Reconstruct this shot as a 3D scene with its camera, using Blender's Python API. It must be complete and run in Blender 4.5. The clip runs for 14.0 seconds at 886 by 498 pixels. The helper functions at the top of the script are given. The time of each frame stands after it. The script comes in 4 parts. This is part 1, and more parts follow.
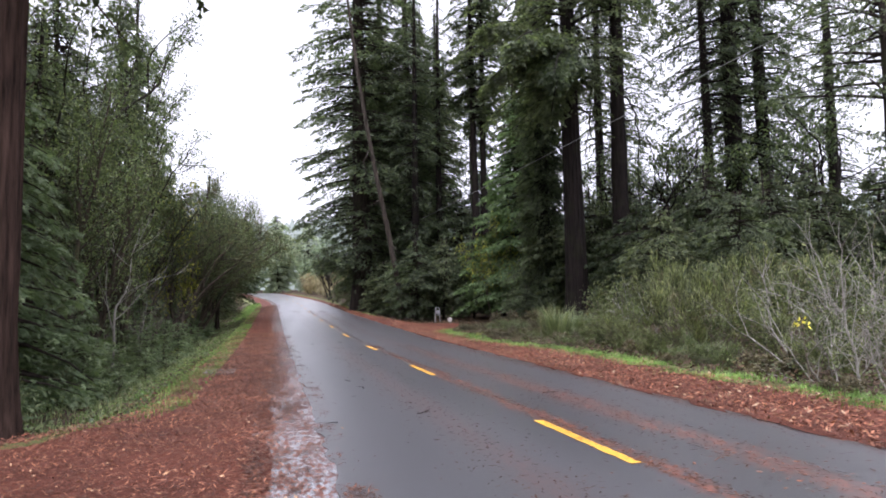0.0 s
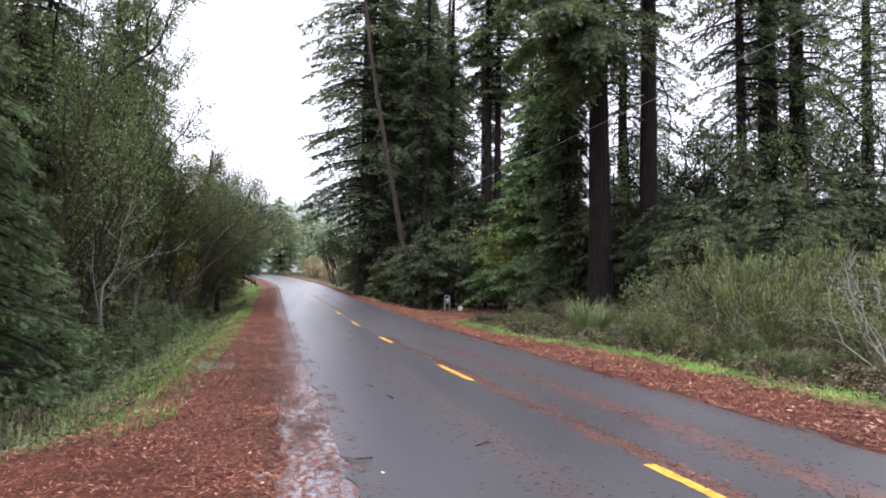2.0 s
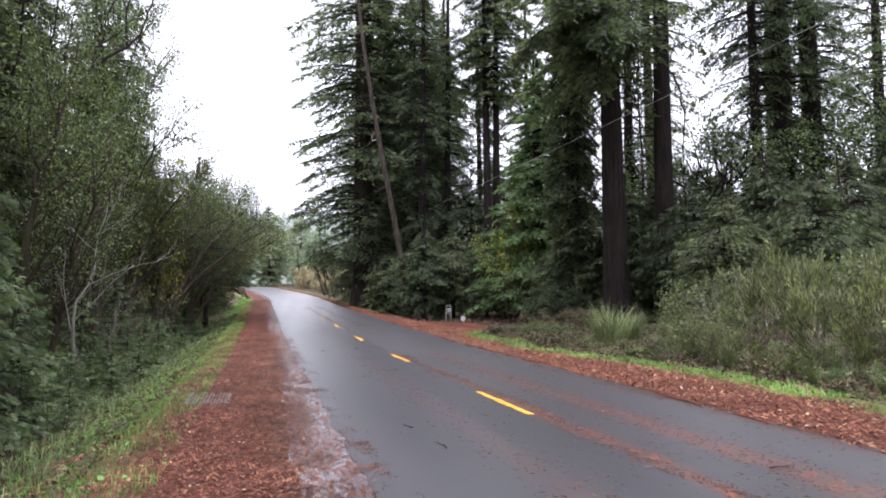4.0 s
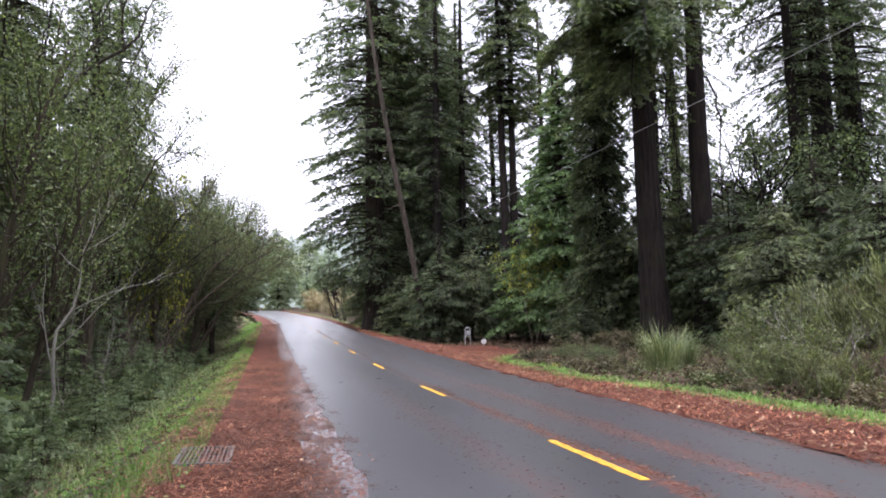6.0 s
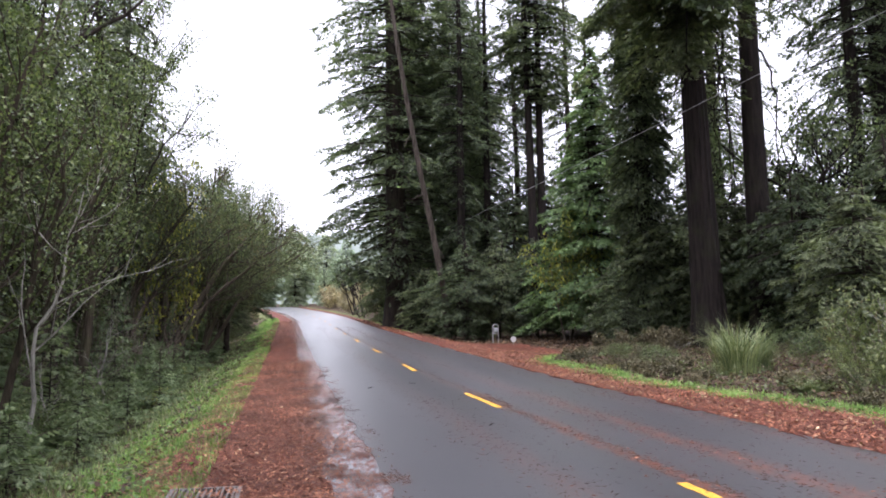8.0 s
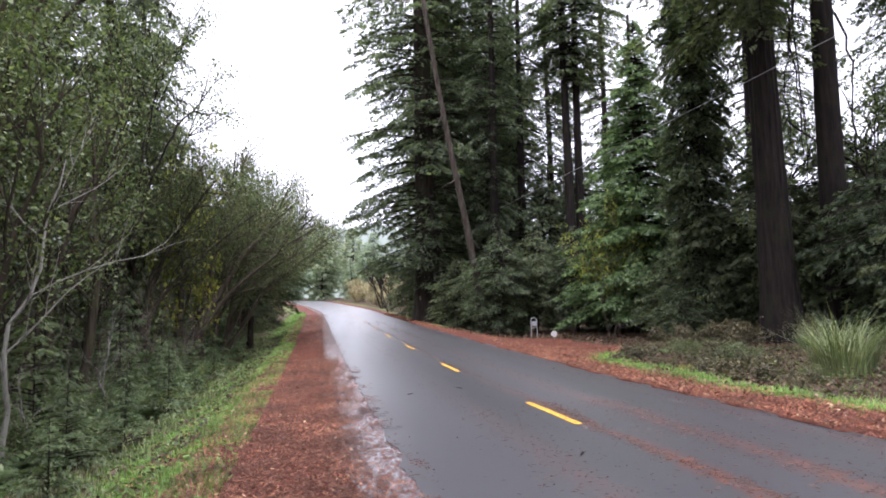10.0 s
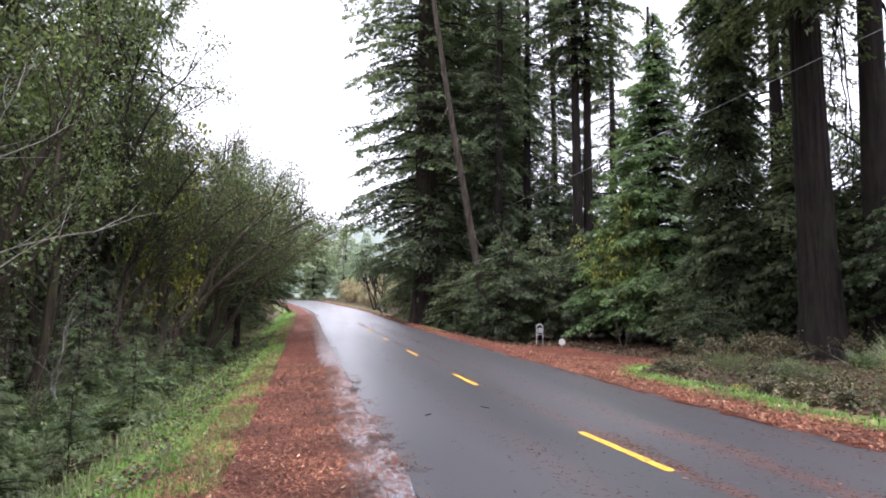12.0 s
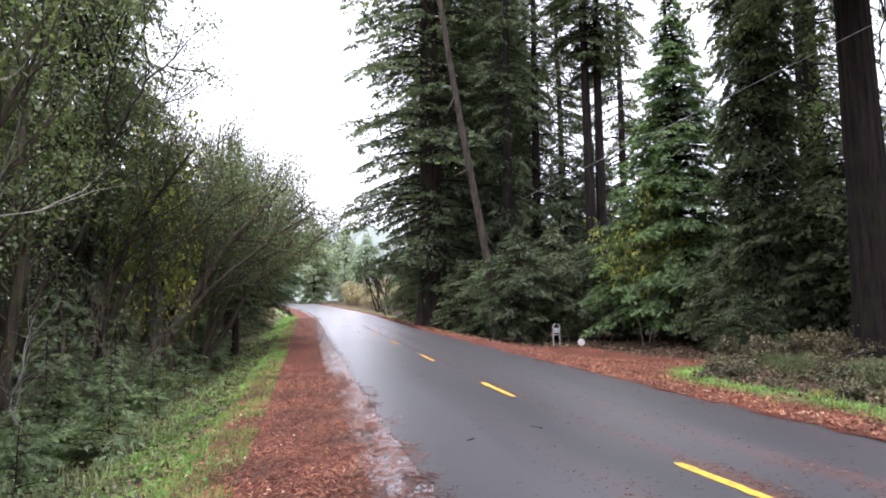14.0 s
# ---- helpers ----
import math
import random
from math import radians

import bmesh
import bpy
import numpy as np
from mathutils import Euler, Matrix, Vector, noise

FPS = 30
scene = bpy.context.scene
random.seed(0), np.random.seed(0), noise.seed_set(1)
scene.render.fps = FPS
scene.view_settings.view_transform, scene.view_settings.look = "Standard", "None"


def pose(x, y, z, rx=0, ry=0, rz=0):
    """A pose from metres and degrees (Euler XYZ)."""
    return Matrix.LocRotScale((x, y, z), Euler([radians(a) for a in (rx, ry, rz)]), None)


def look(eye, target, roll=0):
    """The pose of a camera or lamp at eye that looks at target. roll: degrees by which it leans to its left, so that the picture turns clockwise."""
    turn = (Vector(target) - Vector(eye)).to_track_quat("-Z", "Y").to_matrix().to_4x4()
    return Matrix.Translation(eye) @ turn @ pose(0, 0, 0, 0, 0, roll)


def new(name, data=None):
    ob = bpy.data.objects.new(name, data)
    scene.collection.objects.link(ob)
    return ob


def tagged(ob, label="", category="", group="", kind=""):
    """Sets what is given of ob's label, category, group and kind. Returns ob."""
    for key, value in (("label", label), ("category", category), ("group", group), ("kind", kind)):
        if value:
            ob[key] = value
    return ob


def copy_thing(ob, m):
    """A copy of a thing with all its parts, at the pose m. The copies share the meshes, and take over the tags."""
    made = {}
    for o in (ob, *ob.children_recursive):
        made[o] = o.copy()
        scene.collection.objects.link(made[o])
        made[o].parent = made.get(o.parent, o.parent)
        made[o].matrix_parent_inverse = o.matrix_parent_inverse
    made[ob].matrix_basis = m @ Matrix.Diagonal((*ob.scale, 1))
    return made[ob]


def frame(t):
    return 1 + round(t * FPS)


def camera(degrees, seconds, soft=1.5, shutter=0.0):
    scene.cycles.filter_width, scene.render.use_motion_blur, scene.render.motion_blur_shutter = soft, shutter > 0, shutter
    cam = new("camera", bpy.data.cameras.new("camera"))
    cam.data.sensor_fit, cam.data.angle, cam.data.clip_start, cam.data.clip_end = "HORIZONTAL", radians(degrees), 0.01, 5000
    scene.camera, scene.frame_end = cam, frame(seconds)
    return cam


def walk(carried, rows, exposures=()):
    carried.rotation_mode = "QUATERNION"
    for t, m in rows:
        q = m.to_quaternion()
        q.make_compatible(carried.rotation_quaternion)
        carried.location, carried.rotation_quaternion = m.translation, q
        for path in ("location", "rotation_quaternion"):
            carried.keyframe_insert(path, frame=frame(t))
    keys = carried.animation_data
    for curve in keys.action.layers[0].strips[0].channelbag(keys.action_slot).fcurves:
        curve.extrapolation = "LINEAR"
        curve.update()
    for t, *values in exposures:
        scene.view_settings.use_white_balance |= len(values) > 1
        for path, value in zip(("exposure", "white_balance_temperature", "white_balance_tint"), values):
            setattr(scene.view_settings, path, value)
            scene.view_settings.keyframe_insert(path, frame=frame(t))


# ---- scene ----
cam = camera(68.1, 14.0, soft=1.85)
METRES, EYE, TILT, LEAN, TURN = 16.0, 1.42, -1.67, 0.0, -11.7
ROWS = [
    (0.0, 0.0, 0.0, 0.0, 0.11, 6.3, 0.98),
    (0.5, -0.006, 0.0345, 0.0015, -0.09, 5.39, 0.85),
    (1.0, -0.0168, 0.0687, 0.0037, -0.13, 4.87, 0.28),
    (1.5, -0.0284, 0.1002, 0.0051, -0.05, 4.63, -0.29),
    (2.0, -0.0421, 0.1343, 0.0081, 0.13, 5.14, -0.72),
    (2.5, -0.0557, 0.1651, 0.0086, 0.03, 5.0, -0.35),
    (5.0, -0.1131, 0.3375, 0.0177, -0.97, 6.95, 0.35),
    (5.5, -0.1227, 0.3719, 0.0182, -0.39, 7.44, 0.27),
    (6.0, -0.1308, 0.4076, 0.0193, -0.03, 7.82, 0.97),
    (6.5, -0.1413, 0.4437, 0.0203, 0.37, 7.69, 1.01),
    (7.0, -0.15, 0.479, 0.021, 1.07, 7.73, 1.65),
    (7.5, -0.1614, 0.5156, 0.0227, 1.48, 7.82, 1.33),
    (8.0, -0.1701, 0.5529, 0.0226, 1.36, 7.57, 0.89),
    (10.5, -0.2153, 0.7304, 0.0272, 4.0, 7.05, 0.9),
    (11.0, -0.2269, 0.7645, 0.0272, 3.62, 7.59, 0.42),
    (11.5, -0.2358, 0.8018, 0.0284, 3.0, 7.48, 0.34),
    (12.0, -0.2483, 0.8349, 0.0292, 2.71, 7.35, -0.64),
    (12.5, -0.2563, 0.8672, 0.0307, 2.71, 7.57, -0.6),
    (13.0, -0.2679, 0.8965, 0.0313, 3.07, 7.57, -0.28),
    (13.5, -0.2763, 0.926, 0.0318, 2.49, 8.02, 0.72),
    (14.0, -0.2861, 0.9555, 0.0313, 2.79, 7.47, 0.39),
]
EXPOSURE = 1.88
walk(cam, [(t, pose(0, 0, EYE, TILT, LEAN, TURN) @ pose(METRES * x, METRES * y, METRES * z, 90 + pitch, roll, yaw)) for t, x, y, z, yaw, pitch, roll in ROWS],
     exposures=[(t, EXPOSURE + s, 5950, 22) for t, s in ((0.0, -0.23), (2.5, -0.12), (5.0, 0.02), (8.0, 0.09), (11.0, 0.17), (14.0, 0.27))])

# ---- world and sun: bright overcast ----
world = bpy.data.worlds.new("world")
scene.world = world
world.use_nodes = True
wn, wl = world.node_tree.nodes, world.node_tree.links
sky = wn.new("ShaderNodeTexSky")
sky.sky_type, sky.sun_disc = "NISHITA", False
sky.sun_elevation, sky.sun_rotation = radians(75), radians(211)
sky.air_density, sky.dust_density = 1.0, 4.0
grey = wn.new("ShaderNodeHueSaturation")
grey.inputs["Saturation"].default_value = 0.08
wl.new(sky.outputs["Color"], grey.inputs["Color"])
wl.new(grey.outputs["Color"], wn["Background"].inputs["Color"])
wn["Background"].inputs["Strength"].default_value = 0.15
sun = new("sun", bpy.data.lights.new("sun", "SUN"))
sun.data.energy, sun.data.angle, sun.data.color = 0.6, radians(50), (1.0, 0.98, 0.95)
sun.matrix_world = look((-6, -10, 45), (0, 0, 0))

# ---- materials ----


class Nodes:
    """A node material with short calls."""

    def __init__(self, name):
        self.mat = bpy.data.materials.new(name)
        self.mat.use_nodes = True
        self.t = self.mat.node_tree
        self.bsdf = self.t.nodes["Principled BSDF"]
        self.out = self.t.nodes["Material Output"]
        self.tc = self.t.nodes.new("ShaderNodeTexCoord")

    def add(self, kind, **kw):
        n = self.t.nodes.new(kind)
        for k, v in kw.items():
            n.inputs[k.replace("_", " ")].default_value = v
        return n

    def link(self, a, b):
        self.t.links.new(a, b)

    def mapped(self, scale, source="Object"):
        m = self.add("ShaderNodeMapping")
        m.inputs["Scale"].default_value = scale
        self.link(self.tc.outputs[source], m.inputs["Vector"])
        return m.outputs["Vector"]

    def noise(self, scale, detail=4.0, rough=0.55, stretch=(1, 1, 1)):
        n = self.add("ShaderNodeTexNoise", Scale=scale, Detail=detail, Roughness=rough)
        self.link(self.mapped(stretch), n.inputs["Vector"])
        return n.outputs["Fac"]

    def ramp(self, fac, *stops):
        r = self.t.nodes.new("ShaderNodeValToRGB")
        while len(r.color_ramp.elements) < len(stops):
            r.color_ramp.elements.new(0.5)
        for e, (p, c) in zip(r.color_ramp.elements, stops):
            e.position, e.color = p, (*c, 1) if len(c) == 3 else c
        self.link(fac, r.inputs["Fac"])
        return r.outputs["Color"]

    def mix(self, fac, a, b, blend="MIX"):
        m = self.t.nodes.new("ShaderNodeMix")
        m.data_type, m.blend_type = "RGBA", blend
        for v, socket in ((fac, m.inputs[0]), (a, m.inputs[6]), (b, m.inputs[7])):
            if isinstance(v, (int, float)):
                socket.default_value = v
            elif isinstance(v, tuple):
                socket.default_value = (*v, 1)
            else:
                self.link(v, socket)
        return m.outputs[2]

    def scaled(self, v, k):
        n = self.t.nodes.new("ShaderNodeMath")
        n.operation = "MULTIPLY"
        n.inputs[1].default_value = k
        self.link(v, n.inputs[0])
        return n.outputs[0]

    def base(self, v):
        self.link(v, self.bsdf.inputs["Base Color"])

    def rough(self, v):
        if isinstance(v, (int, float)):
            self.bsdf.inputs["Roughness"].default_value = v
        else:
            self.link(v, self.bsdf.inputs["Roughness"])

    def bump(self, height, strength=0.4, distance=0.02):
        b = self.add("ShaderNodeBump", Strength=strength, Distance=distance)
        self.link(height, b.inputs["Height"])
        self.link(b.outputs["Normal"], self.bsdf.inputs["Normal"])


def g(v):
    return (v, v, v)


def foliage(name, dark, mid, light, rough=0.55, through_light=0.3, dry=None):
    """Leaves that vary leaf by leaf, tree by tree and in patches; some light passes through them."""
    m = Nodes(name)
    geo, info = m.add("ShaderNodeNewGeometry"), m.add("ShaderNodeObjectInfo")
    leaf = m.ramp(geo.outputs["Random Per Island"], (0.0, dark), (0.55, mid), (1.0, light))
    patch = m.ramp(m.noise(0.9, 3.0), (0.32, g(0.55)), (0.68, g(1.4)))
    col = m.mix(1.0, leaf, patch, "MULTIPLY")
    each = m.ramp(info.outputs["Random"], (0.0, (0.8, 0.86, 0.8)), (1.0, (1.12, 1.08, 0.95)))
    col = m.mix(1.0, col, each, "MULTIPLY")
    if dry:
        col = m.mix(m.ramp(m.noise(1.6, 2.0), (0.58, g(0)), (0.7, g(0.8))), col, dry)
    m.base(col)
    m.rough(rough)
    m.bsdf.inputs["Specular IOR Level"].default_value = 0.35
    tr = m.add("ShaderNodeBsdfTranslucent")
    m.link(m.mix(1.0, col, (1.0, 1.1, 0.6), "MULTIPLY"), tr.inputs["Color"])
    sh = m.add("ShaderNodeMixShader")
    sh.inputs[0].default_value = through_light
    m.link(m.bsdf.outputs[0], sh.inputs[1])
    m.link(tr.outputs[0], sh.inputs[2])
    m.link(sh.outputs[0], m.out.inputs["Surface"])
    return m.mat


def bark(name, dark, light, moss=None, fine=6.0):
    m = Nodes(name)
    furrow = m.noise(fine, 6.0, 0.65, (1, 1, 0.09))
    col = m.ramp(furrow, (0.3, dark), (0.72, light))
    if moss:
        col = m.mix(m.ramp(m.noise(1.3, 5.0), (0.5, g(0)), (0.68, g(0.7))), col, moss)
    m.base(col)
    m.rough(0.92)
    m.bsdf.inputs["Specular IOR Level"].default_value = 0.12
    m.bump(furrow, 1.0, 0.06)
    return m.mat


REDWOOD_LEAF = foliage("redwood_leaf", (0.046, 0.061, 0.037), (0.084, 0.105, 0.061), (0.150, 0.175, 0.104), 0.6, 0.51)
FIR_LEAF = foliage("fir_leaf", (0.056, 0.070, 0.047), (0.098, 0.120, 0.078), (0.160, 0.185, 0.122), 0.6, 0.55)
YOUNG_LEAF = foliage("young_conifer_leaf", (0.074, 0.116, 0.052), (0.124, 0.184, 0.082), (0.195, 0.265, 0.122), 0.6, 0.45)
SPRAY_LEAF = foliage("grey_green_spray", (0.084, 0.118, 0.064), (0.140, 0.184, 0.102), (0.220, 0.272, 0.160), 0.55, 0.45)
BROAD_LEAF = foliage("broad_leaf", (0.054, 0.076, 0.036), (0.104, 0.138, 0.062), (0.190, 0.222, 0.104), 0.42, 0.42)
THICKET_LEAF = foliage("thicket_leaf", (0.056, 0.074, 0.038), (0.105, 0.130, 0.064), (0.195, 0.215, 0.115), 0.5, 0.46, (0.17, 0.12, 0.065))
YELLOW_LEAF = foliage("yellow_leaf", (0.12, 0.14, 0.030), (0.25, 0.26, 0.055), (0.44, 0.42, 0.090), 0.45, 0.45)
BRUSH_LEAF = foliage("brush_leaf", (0.036, 0.045, 0.021), (0.105, 0.126, 0.054), (0.235, 0.258, 0.122), 0.6, 0.3, (0.16, 0.12, 0.075))
DRY_LEAF = foliage("dry_brush_leaf", (0.05, 0.045, 0.025), (0.10, 0.085, 0.05), (0.19, 0.16, 0.10), 0.6, 0.2)
REED_LEAF = foliage("reed_leaf", (0.10, 0.14, 0.065), (0.18, 0.23, 0.105), (0.30, 0.33, 0.18), 0.45, 0.3, (0.28, 0.22, 0.13))
GRASS_LEAF = foliage("grass_leaf", (0.100, 0.185, 0.048), (0.175, 0.305, 0.088), (0.280, 0.420, 0.150), 0.55, 0.4)
# far leaves: aerial haze put into the base colour, paler and greyer
HAZED_LEAF = foliage("hazed_far_leaf", (0.17, 0.22, 0.175), (0.27, 0.325, 0.265), (0.37, 0.42, 0.35), 0.7, 0.5)
RUST_LEAF = foliage("fallen_leaf", (0.050, 0.017, 0.010), (0.155, 0.048, 0.027), (0.36, 0.150, 0.085), 0.6, 0.08)
PALE_LEAF = foliage("pale_fallen_leaf", (0.20, 0.09, 0.045), (0.33, 0.18, 0.10), (0.5, 0.36, 0.25), 0.6, 0.1)
REDWOOD_BARK = bark("redwood_bark", (0.012, 0.008, 0.006), (0.085, 0.052, 0.040), None, 13.0)
WET_BARK = bark("wet_redwood_bark", (0.004, 0.0035, 0.0034), (0.027, 0.0205, 0.0175), (0.020, 0.020, 0.011), 9.0)
DARK_BARK = bark("dark_bark", (0.009, 0.007, 0.006), (0.048, 0.037, 0.030), (0.035, 0.040, 0.020))
MOSSY_BARK = bark("mossy_bark", (0.022, 0.018, 0.013), (0.085, 0.068, 0.048), (0.065, 0.070, 0.030), 9.0)
PALE_BARK = bark("pale_bark", (0.14, 0.13, 0.11), (0.36, 0.34, 0.30), None, 14.0)
TWIG = bark("twig_bark", (0.07, 0.055, 0.042), (0.22, 0.185, 0.15), None, 20.0)
SNAG_WOOD = bark("bleached_wood", (0.022, 0.018, 0.014), (0.10, 0.083, 0.066), None, 8.0)


def asphalt():
    m = Nodes("wet_asphalt")
    grain = m.noise(180.0, 3.0, 0.7)
    patches = m.noise(0.55, 5.0, 0.6, (1, 0.25, 1))
    col = m.ramp(grain, (0.35, (0.024, 0.0235, 0.025)), (0.7, (0.062, 0.060, 0.064)))
    col = m.mix(1.0, col, m.ramp(patches, (0.3, g(0.8)), (0.7, g(1.25))), "MULTIPLY")
    stain = m.ramp(m.noise(2.2, 6.0, 0.7, (1, 0.2, 1)), (0.62, g(0)), (0.80, g(0.28)))
    col = m.mix(stain, col, (0.10, 0.055, 0.040))
    # rows of crushed wet leaves between the wheel tracks
    xyz = m.add("ShaderNodeSeparateXYZ")
    m.link(m.tc.outputs["Object"], xyz.inputs[0])
    slant = m.add("ShaderNodeMath")
    slant.operation = "MULTIPLY_ADD"
    slant.inputs[1].default_value, slant.inputs[2].default_value = 0.0505, -3.03
    m.link(xyz.outputs["Y"], slant.inputs[0])
    across = m.add("ShaderNodeMath")
    m.link(xyz.outputs["X"], across.inputs[0])
    m.link(slant.outputs[0], across.inputs[1])
    wobble = m.add("ShaderNodeMath")
    wobble.operation = "MULTIPLY_ADD"
    wobble.inputs[1].default_value = 0.5
    m.link(m.noise(1.6, 4.0, 0.6, (1, 0.4, 1)), wobble.inputs[0])
    m.link(across.outputs[0], wobble.inputs[2])
    crumbs = m.ramp(m.noise(15.0, 8.0, 0.82, (1, 0.5, 1)), (0.46, g(0)), (0.56, g(1)))
    # the rows lie thick under the overhanging crowns and thin out up the road
    thick = m.ramp(m.scaled(xyz.outputs["Y"], 0.02), (0.30, g(1.0)), (0.50, g(0.30)))
    crumbs = m.mix(1.0, crumbs, thick, "MULTIPLY")
    for offset, half, amount in ((0.15, 0.12, 1.0), (1.12, 0.20, 0.70), (-1.0, 0.2, 0.22), (2.4, 0.18, 0.2)):
        gap = m.add("ShaderNodeMath")
        gap.operation = "SUBTRACT"
        gap.inputs[1].default_value = offset + 0.25
        m.link(wobble.outputs[0], gap.inputs[0])
        size = m.add("ShaderNodeMath")
        size.operation = "ABSOLUTE"
        m.link(gap.outputs[0], size.inputs[0])
        band = m.ramp(size.outputs[0], (half * 0.3, g(amount)), (half * 1.3, g(0)))
        col = m.mix(m.mix(1.0, band, crumbs, "MULTIPLY"), col, (0.20, 0.055, 0.026))
    m.base(col)
    m.rough(m.ramp(m.noise(0.7, 3.0, 0.5, (1, 0.08, 1)), (0.25, g(0.34)), (0.75, g(0.46))))
    m.bsdf.inputs["Specular IOR Level"].default_value = 0.5
    m.bsdf.inputs["Coat Weight"].default_value = 1.0
    film = m.ramp(m.noise(0.8, 2.0, 0.5, (1, 0.08, 1)), (0.25, g(0.34)), (0.75, g(0.43)))
    m.link(film, m.bsdf.inputs["Coat Roughness"])
    m.bsdf.inputs["Coat IOR"].default_value = 1.5
    m.bump(grain, 0.25, 0.004)
    return m.mat


def litter_soil(name, dark, light, wet=0.6):
    m = Nodes(name)
    fine = m.noise(34.0, 8.0, 0.8)
    col = m.ramp(fine, (0.38, dark), (0.62, light))
    col = m.mix(1.0, col, m.ramp(m.noise(0.8, 4.0), (0.3, g(0.7)), (0.7, g(1.25))), "MULTIPLY")
    m.base(col)
    m.rough(wet)
    m.bsdf.inputs["Specular IOR Level"].default_value = 0.5 if wet < 0.5 else 0.15
    m.bump(fine, 0.8, 0.03)
    return m.mat


ASPHALT = asphalt()
LITTER = litter_soil("leaf_litter_bed", (0.034, 0.012, 0.008), (0.14, 0.044, 0.025), 0.75)
SOIL = litter_soil("forest_soil", (0.018, 0.013, 0.008), (0.075, 0.050, 0.030), 0.95)


def shoulder():
    m = Nodes("wet_gravel")
    fine = m.noise(11.0, 5.0, 0.78, (1.5, 0.75, 1))
    specks = m.noise(45.0, 4.0, 0.7)
    crumbs = m.ramp(specks, (0.35, (0.026, 0.011, 0.008)), (0.65, (0.15, 0.050, 0.030)))
    stones = m.ramp(specks, (0.35, (0.06, 0.062, 0.068)), (0.65, (0.30, 0.305, 0.32)))
    wet = m.ramp(fine, (0.475, g(0)), (0.51, g(1)))
    m.base(m.mix(wet, crumbs, stones))
    m.rough(m.ramp(fine, (0.46, g(0.75)), (0.51, g(0.12))))
    m.bump(m.noise(60.0, 3.0, 0.6), 0.3, 0.008)
    return m.mat


GRAVEL = shoulder()
TAN_LEAF = foliage("tan_shrub_leaf", (0.20, 0.165, 0.11), (0.31, 0.26, 0.175), (0.43, 0.37, 0.27), 0.6, 0.35)
REEDY_LEAF = foliage("tussock_leaf", (0.080, 0.110, 0.058), (0.150, 0.190, 0.095), (0.260, 0.290, 0.160), 0.5, 0.3)
TURF = litter_soil("turf_bed", (0.045, 0.050, 0.018), (0.12, 0.14, 0.045), 0.85)


def paint(name, colour, rough=0.5, worn=None):
    m = Nodes(name)
    col = m.ramp(m.noise(5.0, 6.0, 0.7), (0.35, tuple(c * 0.78 for c in colour)), (0.65, colour))
    if worn:
        col = m.mix(m.ramp(m.noise(11.0, 6.0, 0.75), (0.54, g(0)), (0.62, g(0.9))), col, worn)
    m.base(col)
    m.rough(rough)
    return m.mat


YELLOW_PAINT = paint("yellow_road_paint", (0.66, 0.34, 0.035), 0.45, (0.20, 0.075, 0.03))
WHITE_PAINT = paint("white_paint", (0.33, 0.33, 0.32), 0.5)
GREY_METAL = paint("galvanised_metal", (0.30, 0.31, 0.31), 0.42)
PIT_SHADE = paint("pit_shade_black", (0.012, 0.012, 0.011), 0.9)
CABLE = paint("cable_sheath", (0.22, 0.22, 0.21), 0.5)
FENCE_WOOD = bark("fence_wood", (0.12, 0.10, 0.08), (0.30, 0.26, 0.21), None, 8.0)

# ---- ground form ----


def centre(y):
    """x of the road's centre line."""
    return 3.03 - 0.0505 * y - 0.0022 * max(0.0, y - 72) ** 2 * (1 if y < 200 else 0) - (36.0 + (y - 200) * 0.56 if y >= 200 else 0)


def climb(y):
    s = max(0.0, y - 23)
    far = min(max(0.0, y - 50), 70.0)
    return (0.027 * s * s / (s + 8) if s < 180 else 0.027 * 180 * 180 / 188) + 0.0002 * far * far


def smooth(v):
    v = min(1.0, max(0.0, v))
    return v * v * (3 - 2 * v)


def right_half(y):
    return 2.45 + 0.6 * smooth((y - 4) / 26)


LEFT_HALF = 2.5


def verge(y):
    """Distance from the centre line at which the left bank starts to fall."""
    return 4.35 + 3.0 * smooth((10.5 - y) / 5.0)


def level(x, y):
    """Height of the ground."""
    d = x - centre(y)
    z = climb(y)
    if d < -LEFT_HALF:
        z -= 0.05 * smooth((-d - LEFT_HALF) / 1.5)
        z -= 0.72 * smooth((-d - verge(y)) / 2.6)
        z += 0.5 * smooth((-d - 9.5) / 6.0)
    elif d > right_half(y):
        z -= 0.03 * smooth((d - right_half(y)) / 1.0)
        z += 0.30 * smooth((d - 7.5) / 8.0)
        z -= 0.60 * smooth((d - 3.2) / 4.5) * smooth((y - 29) / 14) * smooth((95 - y) / 30)
    return z


def from_arrays(name, verts, faces, mat, smooth_shade=False):
    """A mesh from arrays; faces all have the same number of corners."""
    verts, faces = np.asarray(verts, np.float32), np.asarray(faces, np.int32)
    me = bpy.data.meshes.new(name)
    k = faces.shape[1]
    me.vertices.add(len(verts))
    me.vertices.foreach_set("co", verts.ravel())
    me.loops.add(faces.size)
    me.loops.foreach_set("vertex_index", faces.ravel())
    me.polygons.add(len(faces))
    me.polygons.foreach_set("loop_start", np.arange(0, faces.size, k, dtype=np.int32))
    me.polygons.foreach_set("use_smooth", np.full(len(faces), smooth_shade, bool))
    me.update(calc_edges=True)
    me.validate()
    me.materials.append(mat)
    return me


def child(name, me, parent, label=""):
    ob = new(name, me)
    ob.parent = parent
    if label:
        tagged(ob, label)
    return ob


